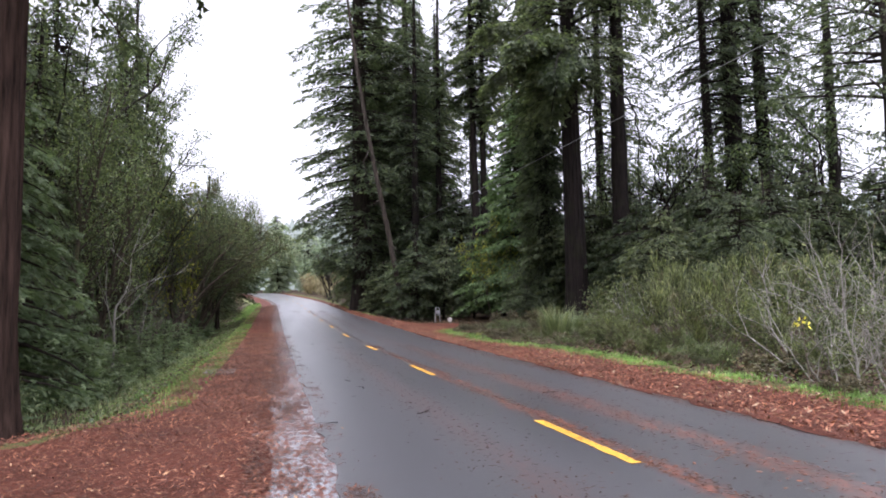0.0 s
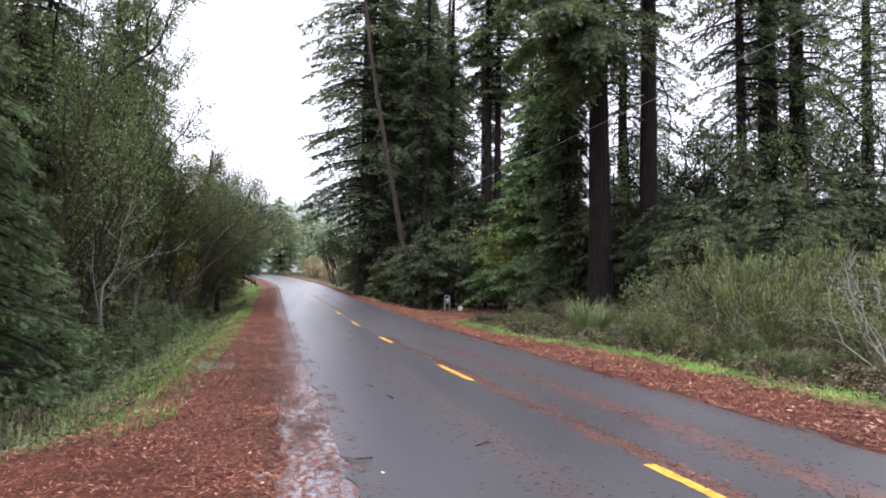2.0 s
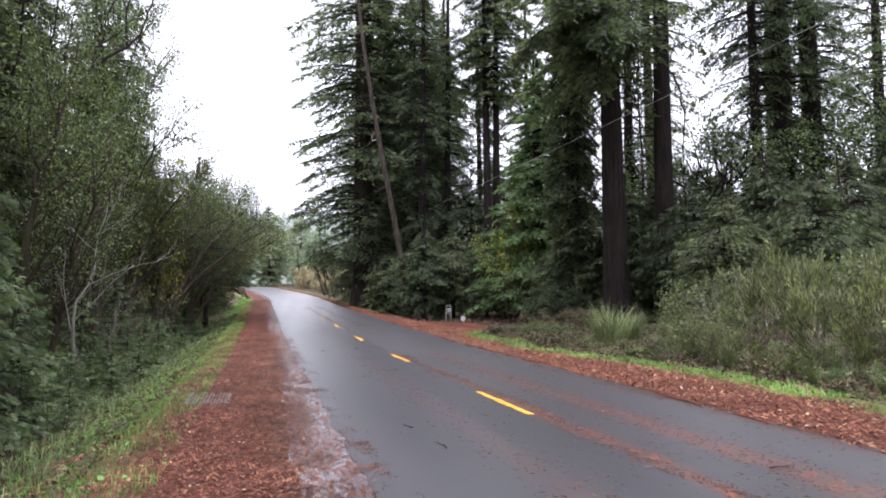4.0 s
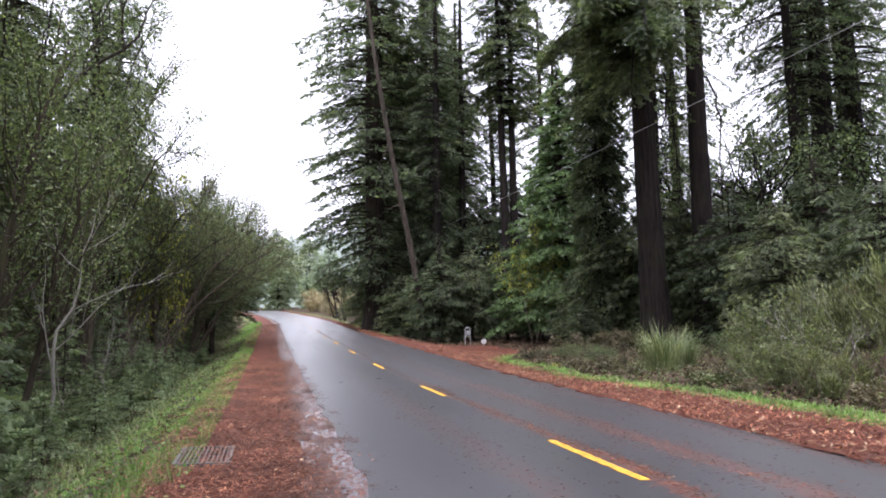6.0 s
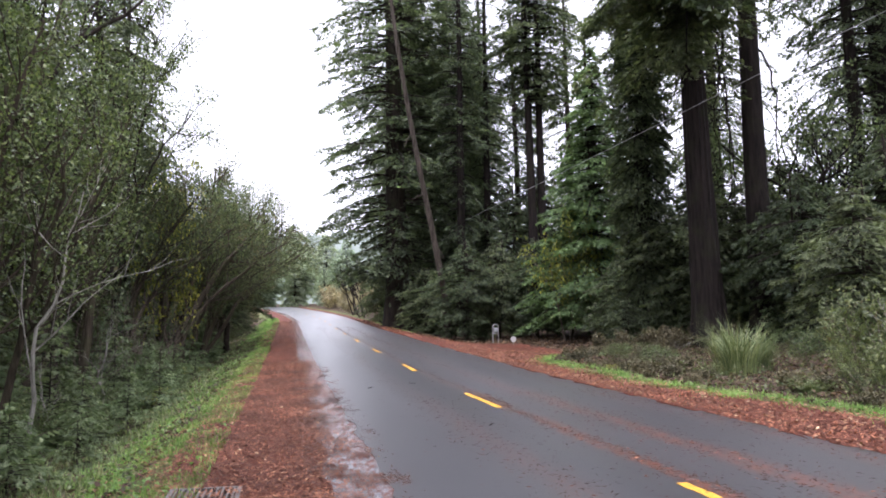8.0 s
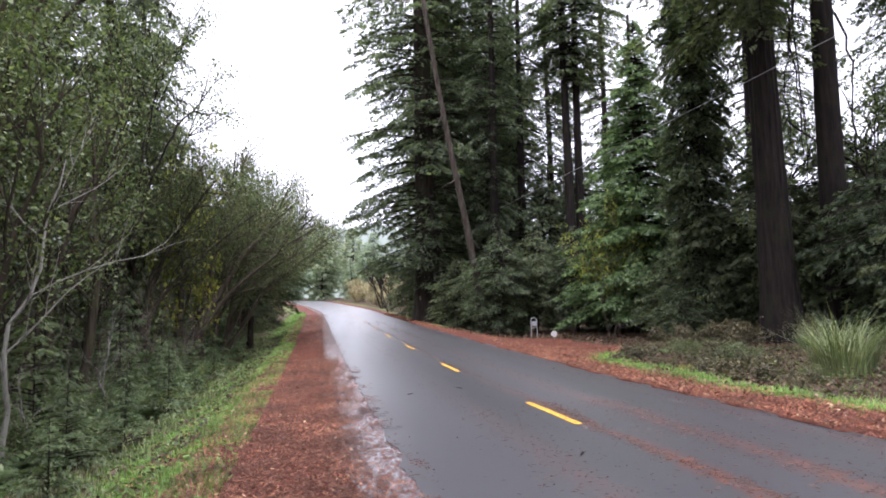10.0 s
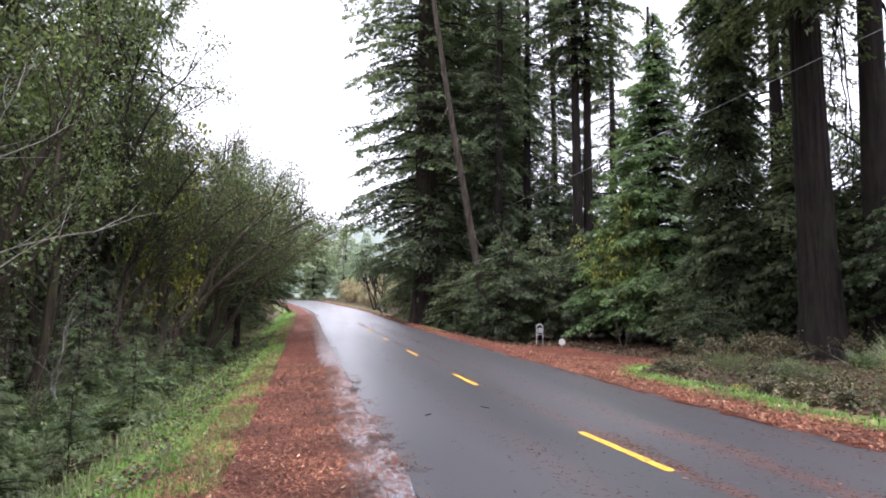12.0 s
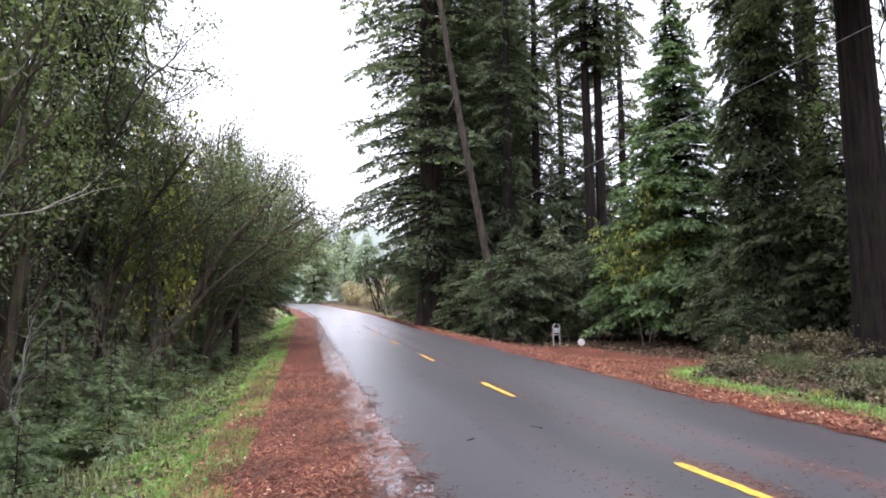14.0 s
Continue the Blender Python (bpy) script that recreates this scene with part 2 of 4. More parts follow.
def part(name, bm, mat, parent, label=""):
    me = bpy.data.meshes.new(name)
    bm.to_mesh(me)
    bm.free()
    me.materials.append(mat)
    return child(name, me, parent, label)


def sheet(name, ys, x_left, x_right, columns, lift, mat, uneven=0.0):
    """A strip of surface that follows the ground between two lines x(y)."""
    verts, faces = [], []
    for y in ys:
        a, b = x_left(y), x_right(y)
        for i in range(columns + 1):
            x = a + (b - a) * i / columns
            z = level(x, y) + lift
            if uneven:
                z += uneven * noise.noise((x * 2.3, y * 2.3, 0.5))
            verts.append((x, y, z))
    n = columns + 1
    for j in range(len(ys) - 1):
        for i in range(columns):
            k = j * n + i
            faces.append((k, k + 1, k + n + 1, k + n))
    return new(name, from_arrays(name, verts, faces, mat, True))


def steps(a, b, step):
    n = int(round((b - a) / step))
    return [a + (b - a) * i / n for i in range(n + 1)]


# one ground sheet out to the horizon
GX = [-2500, -900, -300, -120, -70, -45] + steps(-30, 30, 0.75) + [36, 45, 60, 90, 150, 320, 900, 2500]
GY = [-2500, -900, -300, -100, -50, -30, -20] + steps(-12, 72, 1.0) + steps(75, 150, 5.0) + [170, 200, 300, 600, 1200, 2500]
gv, gf = [], []
for y in GY:
    for x in GX:
        near = abs(x) < 40 and -20 < y < 160
        d = x - centre(y)
        off = d < -LEFT_HALF - 2.2 or d > right_half(y) + 1.5
        bumps = 0.07 * noise.noise((x * 0.5, y * 0.5, 3.0)) * (1 if near and off else 0)
        gv.append((x, y, level(x, y) - 0.03 + bumps))
for j in range(len(GY) - 1):
    for i in range(len(GX) - 1):
        k = j * len(GX) + i
        gf.append((k, k + 1, k + len(GX) + 1, k + len(GX)))
ground = tagged(new("ground", from_arrays("ground", gv, gf, SOIL, True)), "dark damp forest soil on both sides of the road", "ground", kind="structure")

ROAD_Y = steps(-30, 3, 1.0) + steps(3.2, 50, 0.2) + steps(51, 72, 1.0) + steps(74, 170, 3.0)
road = tagged(sheet("road", ROAD_Y, lambda y: centre(y) - LEFT_HALF - 0.02 + 0.10 * noise.noise((0, y * 1.3, 0)) + 0.08 * noise.noise((9, y * 3.1, 0)),
                    lambda y: centre(y) + right_half(y) + 0.06 * noise.noise((5, y * 1.7, 0)), 12, 0.012, ASPHALT),
              "wet dark grey asphalt two-lane road strewn with leaves", "road", kind="structure")
NEAR_Y = steps(-12, 72, 0.5) + steps(74, 120, 2.0)
gravel_edge = tagged(sheet("gravel_shoulder", NEAR_Y, lambda y: centre(y) - LEFT_HALF - 0.75, lambda y: centre(y) - LEFT_HALF + 0.02, 4, 0.002, GRAVEL, 0.012),
                     "wet gravel shoulder with red leaf crumbs beside the asphalt", "shoulder", kind="structure")
leaf_bed_left = tagged(sheet("leaf_bed", NEAR_Y, lambda y: centre(y) - verge(y) - 0.75 * noise.noise((1, y * 0.8, 0)) * smooth((42 - y) / 15) - 0.2, lambda y: centre(y) - LEFT_HALF - 0.55 + 0.22 * noise.noise((2, y * 2.4, 0)) + 0.16 * noise.noise((7, y * 5.5, 0)), 10, 0.012, LITTER, 0.03),
                       "thick bed of red-brown fallen redwood leaves", "leaf litter", kind="structure")


def right_bed(y):
    pull_out = 5.4 * smooth((y - 29) / 8.0) * smooth((50 - y) / 4.0)
    thin = 0.8 * smooth((y - 17) / 6.0)
    return centre(y) + right_half(y) + 2.0 - thin + pull_out + 0.25 * noise.noise((3, y * 0.9, 0))


leaf_bed_right = tagged(sheet("leaf_bed", NEAR_Y, lambda y: centre(y) + right_half(y) - 0.12 + 0.14 * noise.noise((4, y * 1.9, 0)), right_bed, 12, 0.013, LITTER, 0.03),
                        "strip of red-brown fallen leaves along the road", "leaf litter", kind="structure")
turf_left = tagged(sheet("turf_bank", NEAR_Y, lambda y: centre(y) - verge(y) - 1.9, lambda y: centre(y) - verge(y) + 0.15, 6, -0.005, TURF, 0.03),
                   "mossy green turf on the bank beside the road", "turf", kind="structure")
turf_right = tagged(sheet("turf_strip", NEAR_Y, lambda y: right_bed(y) - 0.2, lambda y: right_bed(y) + 1.1 - 1.25 * smooth((y - 30) / 3.0) * smooth((56 - y) / 4.0), 5, -0.002, TURF, 0.03),
                    "narrow strip of green turf before the brush", "turf", kind="structure")

# yellow centre dashes, 7 feet long at 24 foot steps
for k in range(-3, 14):
    y0 = 22.1 - 2.15 + (k - 2) * 7.32
    verts, faces = [], []
    for j in range(25):
        y = y0 + 2.15 * j / 24
        for s in (-0.055, 0.055):
            x = centre(y) + s + 0.022 * noise.noise((y * 6, s * 40, 1))
            verts.append((x, y, climb(y) + 0.017))
    faces = [(2 * j, 2 * j + 1, 2 * j + 3, 2 * j + 2) for j in range(24)]
    tagged(new("lane_dash", from_arrays("lane_dash", verts, faces, YELLOW_PAINT)), "worn yellow painted dash on the wet asphalt", "road marking", "centre line dashes")

# ---- plant builders ----


def unit(v):
    return v / np.maximum(np.linalg.norm(v, axis=-1, keepdims=True), 1e-9)


def leaf_arrays(P, D, L, W, rng, flat=0.5):
    """Pointed leaves: a rhombus each, from base P along D; flat 1 keeps their faces up."""
    n = len(P)
    up = np.tile((0.0, 0.0, 1.0), (n, 1)) * flat + rng.normal(size=(n, 3)) * (1 - flat)
    S = unit(np.cross(D, up + 1e-4))
    L, W = np.broadcast_to(L, n)[:, None], np.broadcast_to(W, n)[:, None]
    mid = P + D * L * 0.45
    V = np.stack([P, mid + S * W / 2, P + D * L, mid - S * W / 2], 1).reshape(-1, 3)
    return V, np.arange(4 * n).reshape(n, 4)


def leaf_mesh(name, P, D, L, W, mat, rng, flat=0.5):
    V, F = leaf_arrays(P, D, L, W, rng, flat)
    return from_arrays(name, V, F, mat)


def spray_mesh(name, P, D, L, W, mat, rng, flat=0.6, pairs=2):
    """Feathery conifer sprays: a spine with pairs of swept, drooping side twigs, one island each."""
    n = len(P)
    up = np.tile((0.0, 0.0, 1.0), (n, 1)) * flat + rng.normal(size=(n, 3)) * (1 - flat)
    S = unit(np.cross(D, up + 1e-4))
    L, W = np.broadcast_to(L, n)[:, None], np.broadcast_to(W, n)[:, None]
    k = pairs
    V = np.empty((n, 3 * k + 1, 3))
    drop = np.array((0, 0, 1.0))
    for i in range(k + 1):
        V[:, i] = P + D * L * (i / k) - drop * L * 0.12 * (i / k) ** 2
    for i in range(k):
        reach = W * (0.75 + 0.5 * math.sin(math.pi * (i + 0.7) / (k + 0.4)))
        for j, sg in enumerate((-1, 1)):
            w = reach * rng.uniform(0.6, 1.2, (n, 1))
            V[:, k + 1 + 2 * i + j] = V[:, i] + D * (L / k) * rng.uniform(0.55, 1.1, (n, 1)) + S * sg * w - drop * w * rng.uniform(0.0, 0.6, (n, 1))
    F = []
    for i in range(k):
        F += [(i, i + 1, k + 1 + 2 * i), (i + 1, i, k + 2 + 2 * i)]
    F = (np.arange(n)[:, None, None] * (3 * k + 1) + np.array(F)[None]).reshape(-1, 3)
    return from_arrays(name, V.reshape(-1, 3), F, mat)


def tube_mesh(name, lines, mat, sides=6):
    """Tapered branches: lines is a list of (points, radii)."""
    V, F, o = [], [], 0
    ang = np.arange(sides) * 2 * math.pi / sides
    for pts, rad in lines:
        pts, rad = np.asarray(pts, float), np.asarray(rad, float)
        T = unit(np.gradient(pts, axis=0))
        ref = np.array((1.0, 0.0, 0.0)) if abs(T[0, 0]) < 0.8 else np.array((0.0, 1.0, 0.0))
        A = unit(np.cross(T, ref))
        B = np.cross(T, A)
        ring = pts[:, None] + rad[:, None, None] * (np.cos(ang)[None, :, None] * A[:, None] + np.sin(ang)[None, :, None] * B[:, None])
        V.append(ring.reshape(-1, 3))
        m = len(pts)
        for j in range(m - 1):
            for i in range(sides):
                a, b = o + j * sides + i, o + j * sides + (i + 1) % sides
                F.append((a, b, b + sides, a + sides))
        o += m * sides
    return from_arrays(name, np.concatenate(V), F, mat, True)


def trunk_mesh(name, height, r0, r1, mat, seed, bend=0.15, flutes=9, sides=28, rings=18, flare=0.45, root=0.3, deep=1.0):
    """A fluted, tapering trunk with a flared foot."""
    rng = np.random.default_rng(seed)
    V, F = [], []
    ph, ph2, bx, by = rng.uniform(0, 6.28, 4)
    for j in range(rings + 1):
        s = (j / rings) ** 1.5
        z = -root + (height + root) * s
        r = r0 + (r1 - r0) * s + r0 * flare * math.exp(-max(z, 0) / (1.4 * r0 + 0.3))
        cx, cy = bend * math.sin(2.2 * s + bx) - bend * math.sin(bx), bend * math.sin(2.6 * s + by) - bend * math.sin(by)
        for i in range(sides):
            a = 2 * math.pi * i / sides
            ridge = 1 + deep * 0.055 * math.sin(flutes * a + ph + 1.3 * s + 2 * noise.noise((seed, z * 0.5, 0))) + deep * 0.035 * math.sin((flutes * 2 + 1) * a + ph2 - 2 * s + 3 * noise.noise((seed, z * 0.7, 5))) + 0.03 * noise.noise((3 * math.cos(a), 3 * math.sin(a), z * 0.4 + seed))
            V.append((cx + r * ridge * math.cos(a), cy + r * ridge * math.sin(a), z))
    for j in range(rings):
        for i in range(sides):
            a, b = j * sides + i, j * sides + (i + 1) % sides
            F.append((a, b, b + sides, a + sides))
    return from_arrays(name, V, F, mat, True)


def conifer_crown(seed, height, start, radius, branches, per, leaf=0.3, width=0.1, droop=0.35, profile="cone", spread=0.30, rise=0.15):
    """Leaf places and limb lines of a conifer: flat drooping sprays on limbs that leave the trunk at many heights."""
    rng = np.random.default_rng(seed)
    P, D, limbs = [], [], []
    for b in range(branches):
        f = (b + rng.uniform(0, 1)) / branches
        z = start + (height - start) * f
        if profile == "cone":
            r = radius * (1 - f) ** 0.8 + 0.15
        elif profile == "column":
            r = radius * (1 - 0.35 * f)
        else:
            r = radius * (0.55 + 0.45 * math.sin(math.pi * min(1, f * 1.15))) * (1 - max(0, f - 0.75) * 3)
        r *= rng.uniform(0.55, 1.15)
        a = rng.uniform(0, 2 * math.pi)
        out = np.array((math.cos(a), math.sin(a), 0.0))
        side = np.array((-math.sin(a), math.cos(a), 0.0))
        k = rng.uniform(0.6, 1.4) * droop
        up = rng.uniform(0.2, 1.0) * rise

        def at(s):
            s = np.asarray(s)[:, None]
            return out * (s * r) + np.array((0, 0, 1.0)) * (z + r * (up * s - k * s * s))
        n = max(6, int(per * (r / radius) ** 1.3))
        s = rng.uniform(0.12, 1.0, n) ** 0.75
        sg = rng.choice((-1.0, 1.0), n)
        lat = sg * np.abs(rng.normal(0, 1, n)) * spread * r * (1.08 - s)
        base = at(s) + side * lat[:, None]
        base[:, 2] -= 0.45 * np.abs(lat) + np.abs(rng.normal(0, 0.05, n))
        d = out * rng.uniform(0.3, 1.0, n)[:, None] + side * (sg * rng.uniform(0.2, 1.0, n))[:, None] + np.array((0, 0, 1.0)) * rng.uniform(-0.75, 0.1, n)[:, None]
        P.append(base)
        D.append(d)
        q = np.linspace(0, 0.92, 4)
        limbs.append((at(q), np.linspace(0.05 * min(1.0, height / 12) + 0.01 * r, 0.004 * min(2.0, height / 6), 4)))
    P, D = np.concatenate(P), unit(np.concatenate(D))
    n = len(P)
    return P, D, leaf * rng.uniform(0.6, 1.3, n), width * rng.uniform(0.7, 1.3, n), limbs, rng


def thing(name, label, category, group=""):
    return tagged(new(name), label, category, group)


def conifer(name, label, seed, height, start, radius, r0, branches, per, leaf_mat, bark_mat, group="", bend=0.2, flutes=9, sides=28, pairs=2, **kw):
    tree = thing(name, label, "tree", group)
    child("trunk", trunk_mesh("trunk", height, r0, max(0.008, r0 * 0.28), bark_mat, seed, bend, flutes, sides, 18 if sides < 40 else 40), tree)
    P, D, L, W, limbs, rng = conifer_crown(seed, height * 0.985, start, radius, branches, per, **kw)
    tagged(child("branchwork", tube_mesh("branchwork", limbs, bark_mat, 3), tree), kind="stuff")
    tagged(child("crown", spray_mesh("crown", P, D, L * 0.74, L * 0.21, leaf_mat, rng, 0.6, pairs), tree), kind="stuff")
    return tree


def grow(rng, p, d, length, r, depth, lines, tips, wander=0.18, lift=0.08, split=(2, 4), angle=0.65, shrink=0.62):
    """A branch and its children; tips collects the ends that bear leaves."""
    n = 6 if depth > 1 else 4
    pts, dirs = [np.array(p)], []
    d = np.array(d, float)
    for i in range(n):
        d = unit(d + rng.normal(0, wander, 3) * 0.5 + np.array((0, 0, lift)))
        pts.append(pts[-1] + d * length / n)
        dirs.append(d)
    lines.append((np.array(pts), np.linspace(r, r * (0.55 if depth else 0.2), n + 1)))
    if depth == 0:
        for i in range(1, n + 1):
            tips.append((pts[i], dirs[i - 1]))
        return
    for c in range(rng.integers(split[0], split[1] + 1)):
        i = rng.integers(max(1, n // 2 - 1), n + 1)
        side = unit(np.cross(dirs[i - 1], rng.normal(size=3)))
        nd = unit(dirs[i - 1] + side * angle * rng.uniform(0.6, 1.3))
        grow(rng, pts[i], nd, length * shrink * rng.uniform(0.75, 1.2), r * 0.55, depth - 1, lines, tips, wander, lift, split, angle, shrink)
    grow(rng, pts[-1], dirs[-1], length * shrink, r * 0.55, depth - 1, lines, tips, wander, lift, split, angle, shrink)


def broadleaf(name, label, seed, stems, length, r, depth, leaf_mat, bark_mat, per_tip=3, leaf=0.12, width=0.07, scatter=0.25, group="", category="tree", keep=1.0, align=0.5, **kw):
    """A tree or shrub of branching stems; stems is a list of (offset, direction)."""
    rng = np.random.default_rng(seed)
    tree = thing(name, label, category, group)
    tips, twigs = [], []
    for off, d in stems:
        lines = []
        grow(rng, (*off, -0.2), unit(np.array(d, float)), length * rng.uniform(0.85, 1.15), r, depth, lines, tips, **kw)
        child("stem", tube_mesh("stem", lines[:1], bark_mat, 8 if r > 0.06 else 4), tree)
        twigs += lines[1:]
    tagged(child("branchwork", tube_mesh("branchwork", twigs, bark_mat, 5 if r > 0.06 else 3), tree), kind="stuff")
    if per_tip:
        T = np.array([t[0] for t in tips])
        G = np.array([t[1] for t in tips])
        pick = rng.uniform(size=len(T)) < keep
        T, G = np.repeat(T[pick], per_tip, 0), np.repeat(G[pick], per_tip, 0)
        n = len(T)
        P = T + rng.normal(0, scatter, (n, 3))
        D = unit(G * align + rng.normal(0, 0.6 if align < 1 else 0.35, (n, 3)) + np.array((0, 0, -0.25 if align < 1 else 0.1)))
        tagged(child("foliage", leaf_mesh("foliage", P, D, leaf * rng.uniform(0.6, 1.3, n), width * rng.uniform(0.7, 1.3, n), leaf_mat, rng, 0.4), tree), kind="stuff")
    return tree


def stemmed(name, label, seed, stems, leaf_mat, bark_mat, per_tip, leaf, width, scatter, group="", branches=9, first=0.4, reach=1.6, depth=1, keep=1.0, lift=0.06, angle=0.9):
    """A tree with clean curving stems that branch higher up; a stem: foot, drift of its top, height, radius, power of the curve."""
    rng = np.random.default_rng(seed)
    tree = thing(name, label, "tree", group)
    tips, twigs = [], []
    for foot, drift, height, r, power in stems:
        s = np.linspace(0, 1, 13)
        pts = np.stack([foot[0] + drift[0] * s ** power, foot[1] + drift[1] * s ** power, -0.25 + height * s - 0.12 * height * s ** 3 * (power > 1.3)], 1)
        pts[1:, :2] += np.cumsum(rng.normal(0, 0.075, (12, 2)), 0)
        rad = r * (1 - 0.82 * s)
        child("stem", tube_mesh("stem", [(pts, rad)], bark_mat, 8), tree)
        tan = unit(np.gradient(pts, axis=0))
        for b in range(branches):
            f = first + (1 - first) * (b + rng.uniform()) / branches
            i = min(12, int(f * 12))
            side = unit(np.cross(tan[i], rng.normal(size=3)))
            d = unit(tan[i] + side * angle + np.array((0, 0, 0.25)))
            grow(rng, pts[i], d, reach * (1.15 - 0.5 * f) * rng.uniform(0.6, 1.3), max(0.012, rad[i] * 0.5), depth, twigs, tips, 0.3, lift, (2, 3), 0.75, 0.6)
    tagged(child("branchwork", tube_mesh("branchwork", twigs, bark_mat, 4), tree), kind="stuff")
    if per_tip:
        T = np.array([t[0] for t in tips])
        G = np.array([t[1] for t in tips])
        pick = rng.uniform(size=len(T)) < keep
        T, G = np.repeat(T[pick], per_tip, 0), np.repeat(G[pick], per_tip, 0)
        n = len(T)
        P = T + rng.normal(0, scatter, (n, 3))
        D = unit(G * 0.5 + rng.normal(0, 0.6, (n, 3)) + np.array((0, 0, -0.25)))
        tagged(child("foliage", leaf_mesh("foliage", P, D, leaf * rng.uniform(0.6, 1.3, n), width * rng.uniform(0.7, 1.3, n), leaf_mat, rng, 0.4), tree), kind="stuff")
    return tree


def put(ob, x, y, turn=0.0, size=1.0, tall=1.0, sink=0.0, lean=(0.0, 0.0)):
    """The pose on the ground at x, y; a copy can be made there with copy_thing."""
    return pose(x, y, level(x, y) - sink, lean[0], lean[1], turn) @ Matrix.Diagonal((size, size, size * tall, 1))


def plant(ob, spots, sink=0.05):
    """Moves ob to the first spot and copies it to the others. A spot: x, y, turn, size, and height factor."""
    for i, (x, y, turn, size, tall) in enumerate(spots):
        m = put(ob, x, y, turn, size, tall, sink)
        if i == 0:
            first = m
        else:
            copy_thing(ob, m)
    ob.matrix_basis = first


# ---- tall trees on the right ----
plant(conifer("redwood_tree", "tall redwood with fluted dark bark and high crown", 11, 34, 11.5, 6.3, 0.58, 150, 190, REDWOOD_LEAF, WET_BARK, "redwoods beside the road", flutes=13, sides=64, leaf=0.36, width=0.12, droop=0.5, profile="round"),
      [(14.1, 32.8, 0, 1, 1)])
great = [o for o in scene.collection.objects if o.name == "redwood_tree"][0]


def bough(parent, start, tips, seed, n, spread, leaf_mat, bark_mat, leaf, width):
    """Long drooping limbs with flat sprays, in the tree's own space."""
    rng = np.random.default_rng(seed)
    for tip in tips:
        a, b = np.array(start, float), np.array(tip, float)
        s = np.linspace(0, 1, 9)
        mid = a + (b - a) * s[:, None]
        mid[:, 2] += 1.6 * np.sin(math.pi * s) - 0.5 * s ** 3
        limb = child("limb", tube_mesh("limb", [(mid, np.linspace(0.11, 0.02, 9))], bark_mat, 6), parent)
        out = unit(b - a)
        side = unit(np.cross(out, (0, 0, 1.0)))
        f = rng.uniform(0.3, 1.05, n)
        lat = rng.normal(0, 1, n) * spread * (1.25 - f)
        P = np.stack([np.interp(f, s, mid[:, k]) for k in range(3)], 1) + side * lat[:, None]
        P[:, 2] -= 0.35 * np.abs(lat) + np.abs(rng.normal(0, 0.35, n))
        D = unit(out * rng.uniform(0.2, 1, n)[:, None] + side * (np.sign(lat) * rng.uniform(0.1, 1, n))[:, None] + np.array((0, 0, 1.0)) * rng.uniform(-0.9, 0, n)[:, None])
        tagged(child("spray", spray_mesh("spray", P, D, leaf * rng.uniform(0.6, 1.3, n), width * rng.uniform(0.7, 1.3, n), leaf_mat, rng, 0.6, 3), limb), kind="stuff")


bough(great, (0, 0, 12.0), [(-5.6, -7.3, 12.6), (-4.4, -5.6, 13.6), (-3.6, -6.6, 11.6), (-6.2, -5.0, 14.2), (-2.6, -3.6, 10.8), (-5.4, -2.4, 12.5)], 91, 1500, 1.0, REDWOOD_LEAF, WET_BARK, 0.28, 0.09)
plant(conifer("redwood_tree", "tall redwood with dark trunk and thin sparse branches", 19, 36, 5.5, 4.8, 0.58, 130, 145, REDWOOD_LEAF, WET_BARK, "redwoods beside the road", leaf=0.34, width=0.11, droop=0.45, profile="round"),
      [(26.2, 36.2, 220, 1.1, 1), (24.4, 35.8, 10, 0.6, 1.5), (28.7, 36.4, 300, 0.85, 1.2), (33.0, 45.0, 55, 0.8, 1.2), (38.0, 41.0, 155, 0.8, 1.2), (21.0, 44.0, 95, 0.7, 1.2), (31.5, 40.0, 15, 0.7, 1.2), (25.0, 48.0, 15, 0.8, 1.2), (9.2, 56.5, 200, 0.65, 1.3), (11.9, 58.5, 90, 0.6, 1.4), (12.8, 63.5, 30, 0.6, 1.4)])
plant(conifer("redwood_tree", "tall slender redwood with dark bark", 12, 32, 8.0, 3.6, 0.40, 130, 120, REDWOOD_LEAF, DARK_BARK, "redwoods beside the road", leaf=0.42, width=0.14, droop=0.45, profile="round"),
      [(11.8, 68.0, 40, 1, 1), (14.5, 74.0, 160, 1, 1), (18.5, 72.0, 260, 1, 1), (22.5, 68.0, 10, 1, 1), (17.0, 82, 100, 1, 1)])
plant(conifer("redwood_tree", "slender dark redwood, bare far up the trunk", 18, 34, 17.0, 3.6, 0.40, 110, 150, REDWOOD_LEAF, WET_BARK, "slender bare-trunked redwoods", leaf=0.36, width=0.12, droop=0.45, profile="round"),
      [(14.6, 55.6, 0, 1, 1), (15.5, 56.0, 80, 0.95, 1.05), (17.3, 33.9, 130, 1.3, 0.82)])
plant(conifer("redwood_tree", "redwood with foliage hugging its trunk like a column", 13, 30, 1.0, 1.75, 0.42, 720, 200, REDWOOD_LEAF, WET_BARK, "redwoods beside the road", leaf=0.22, width=0.065, droop=0.85, spread=0.42, profile="column"),
      [(14.2, 38.1, 0, 1, 1)])
plant(conifer("conifer_tree", "big dark conifer with drooping feathery branches to the ground", 14, 35, 2.0, 5.4, 0.75, 340, 150, FIR_LEAF, DARK_BARK, "conifers by the bend", leaf=0.40, width=0.13, droop=0.4, profile="round"),
      [(7.5, 69.5, 0, 1, 1), (5.0, 60.5, 70, 1.28, 0.9), (9.8, 63.0, 150, 0.9, 1.1), (8.6, 81.0, 220, 1, 1)])
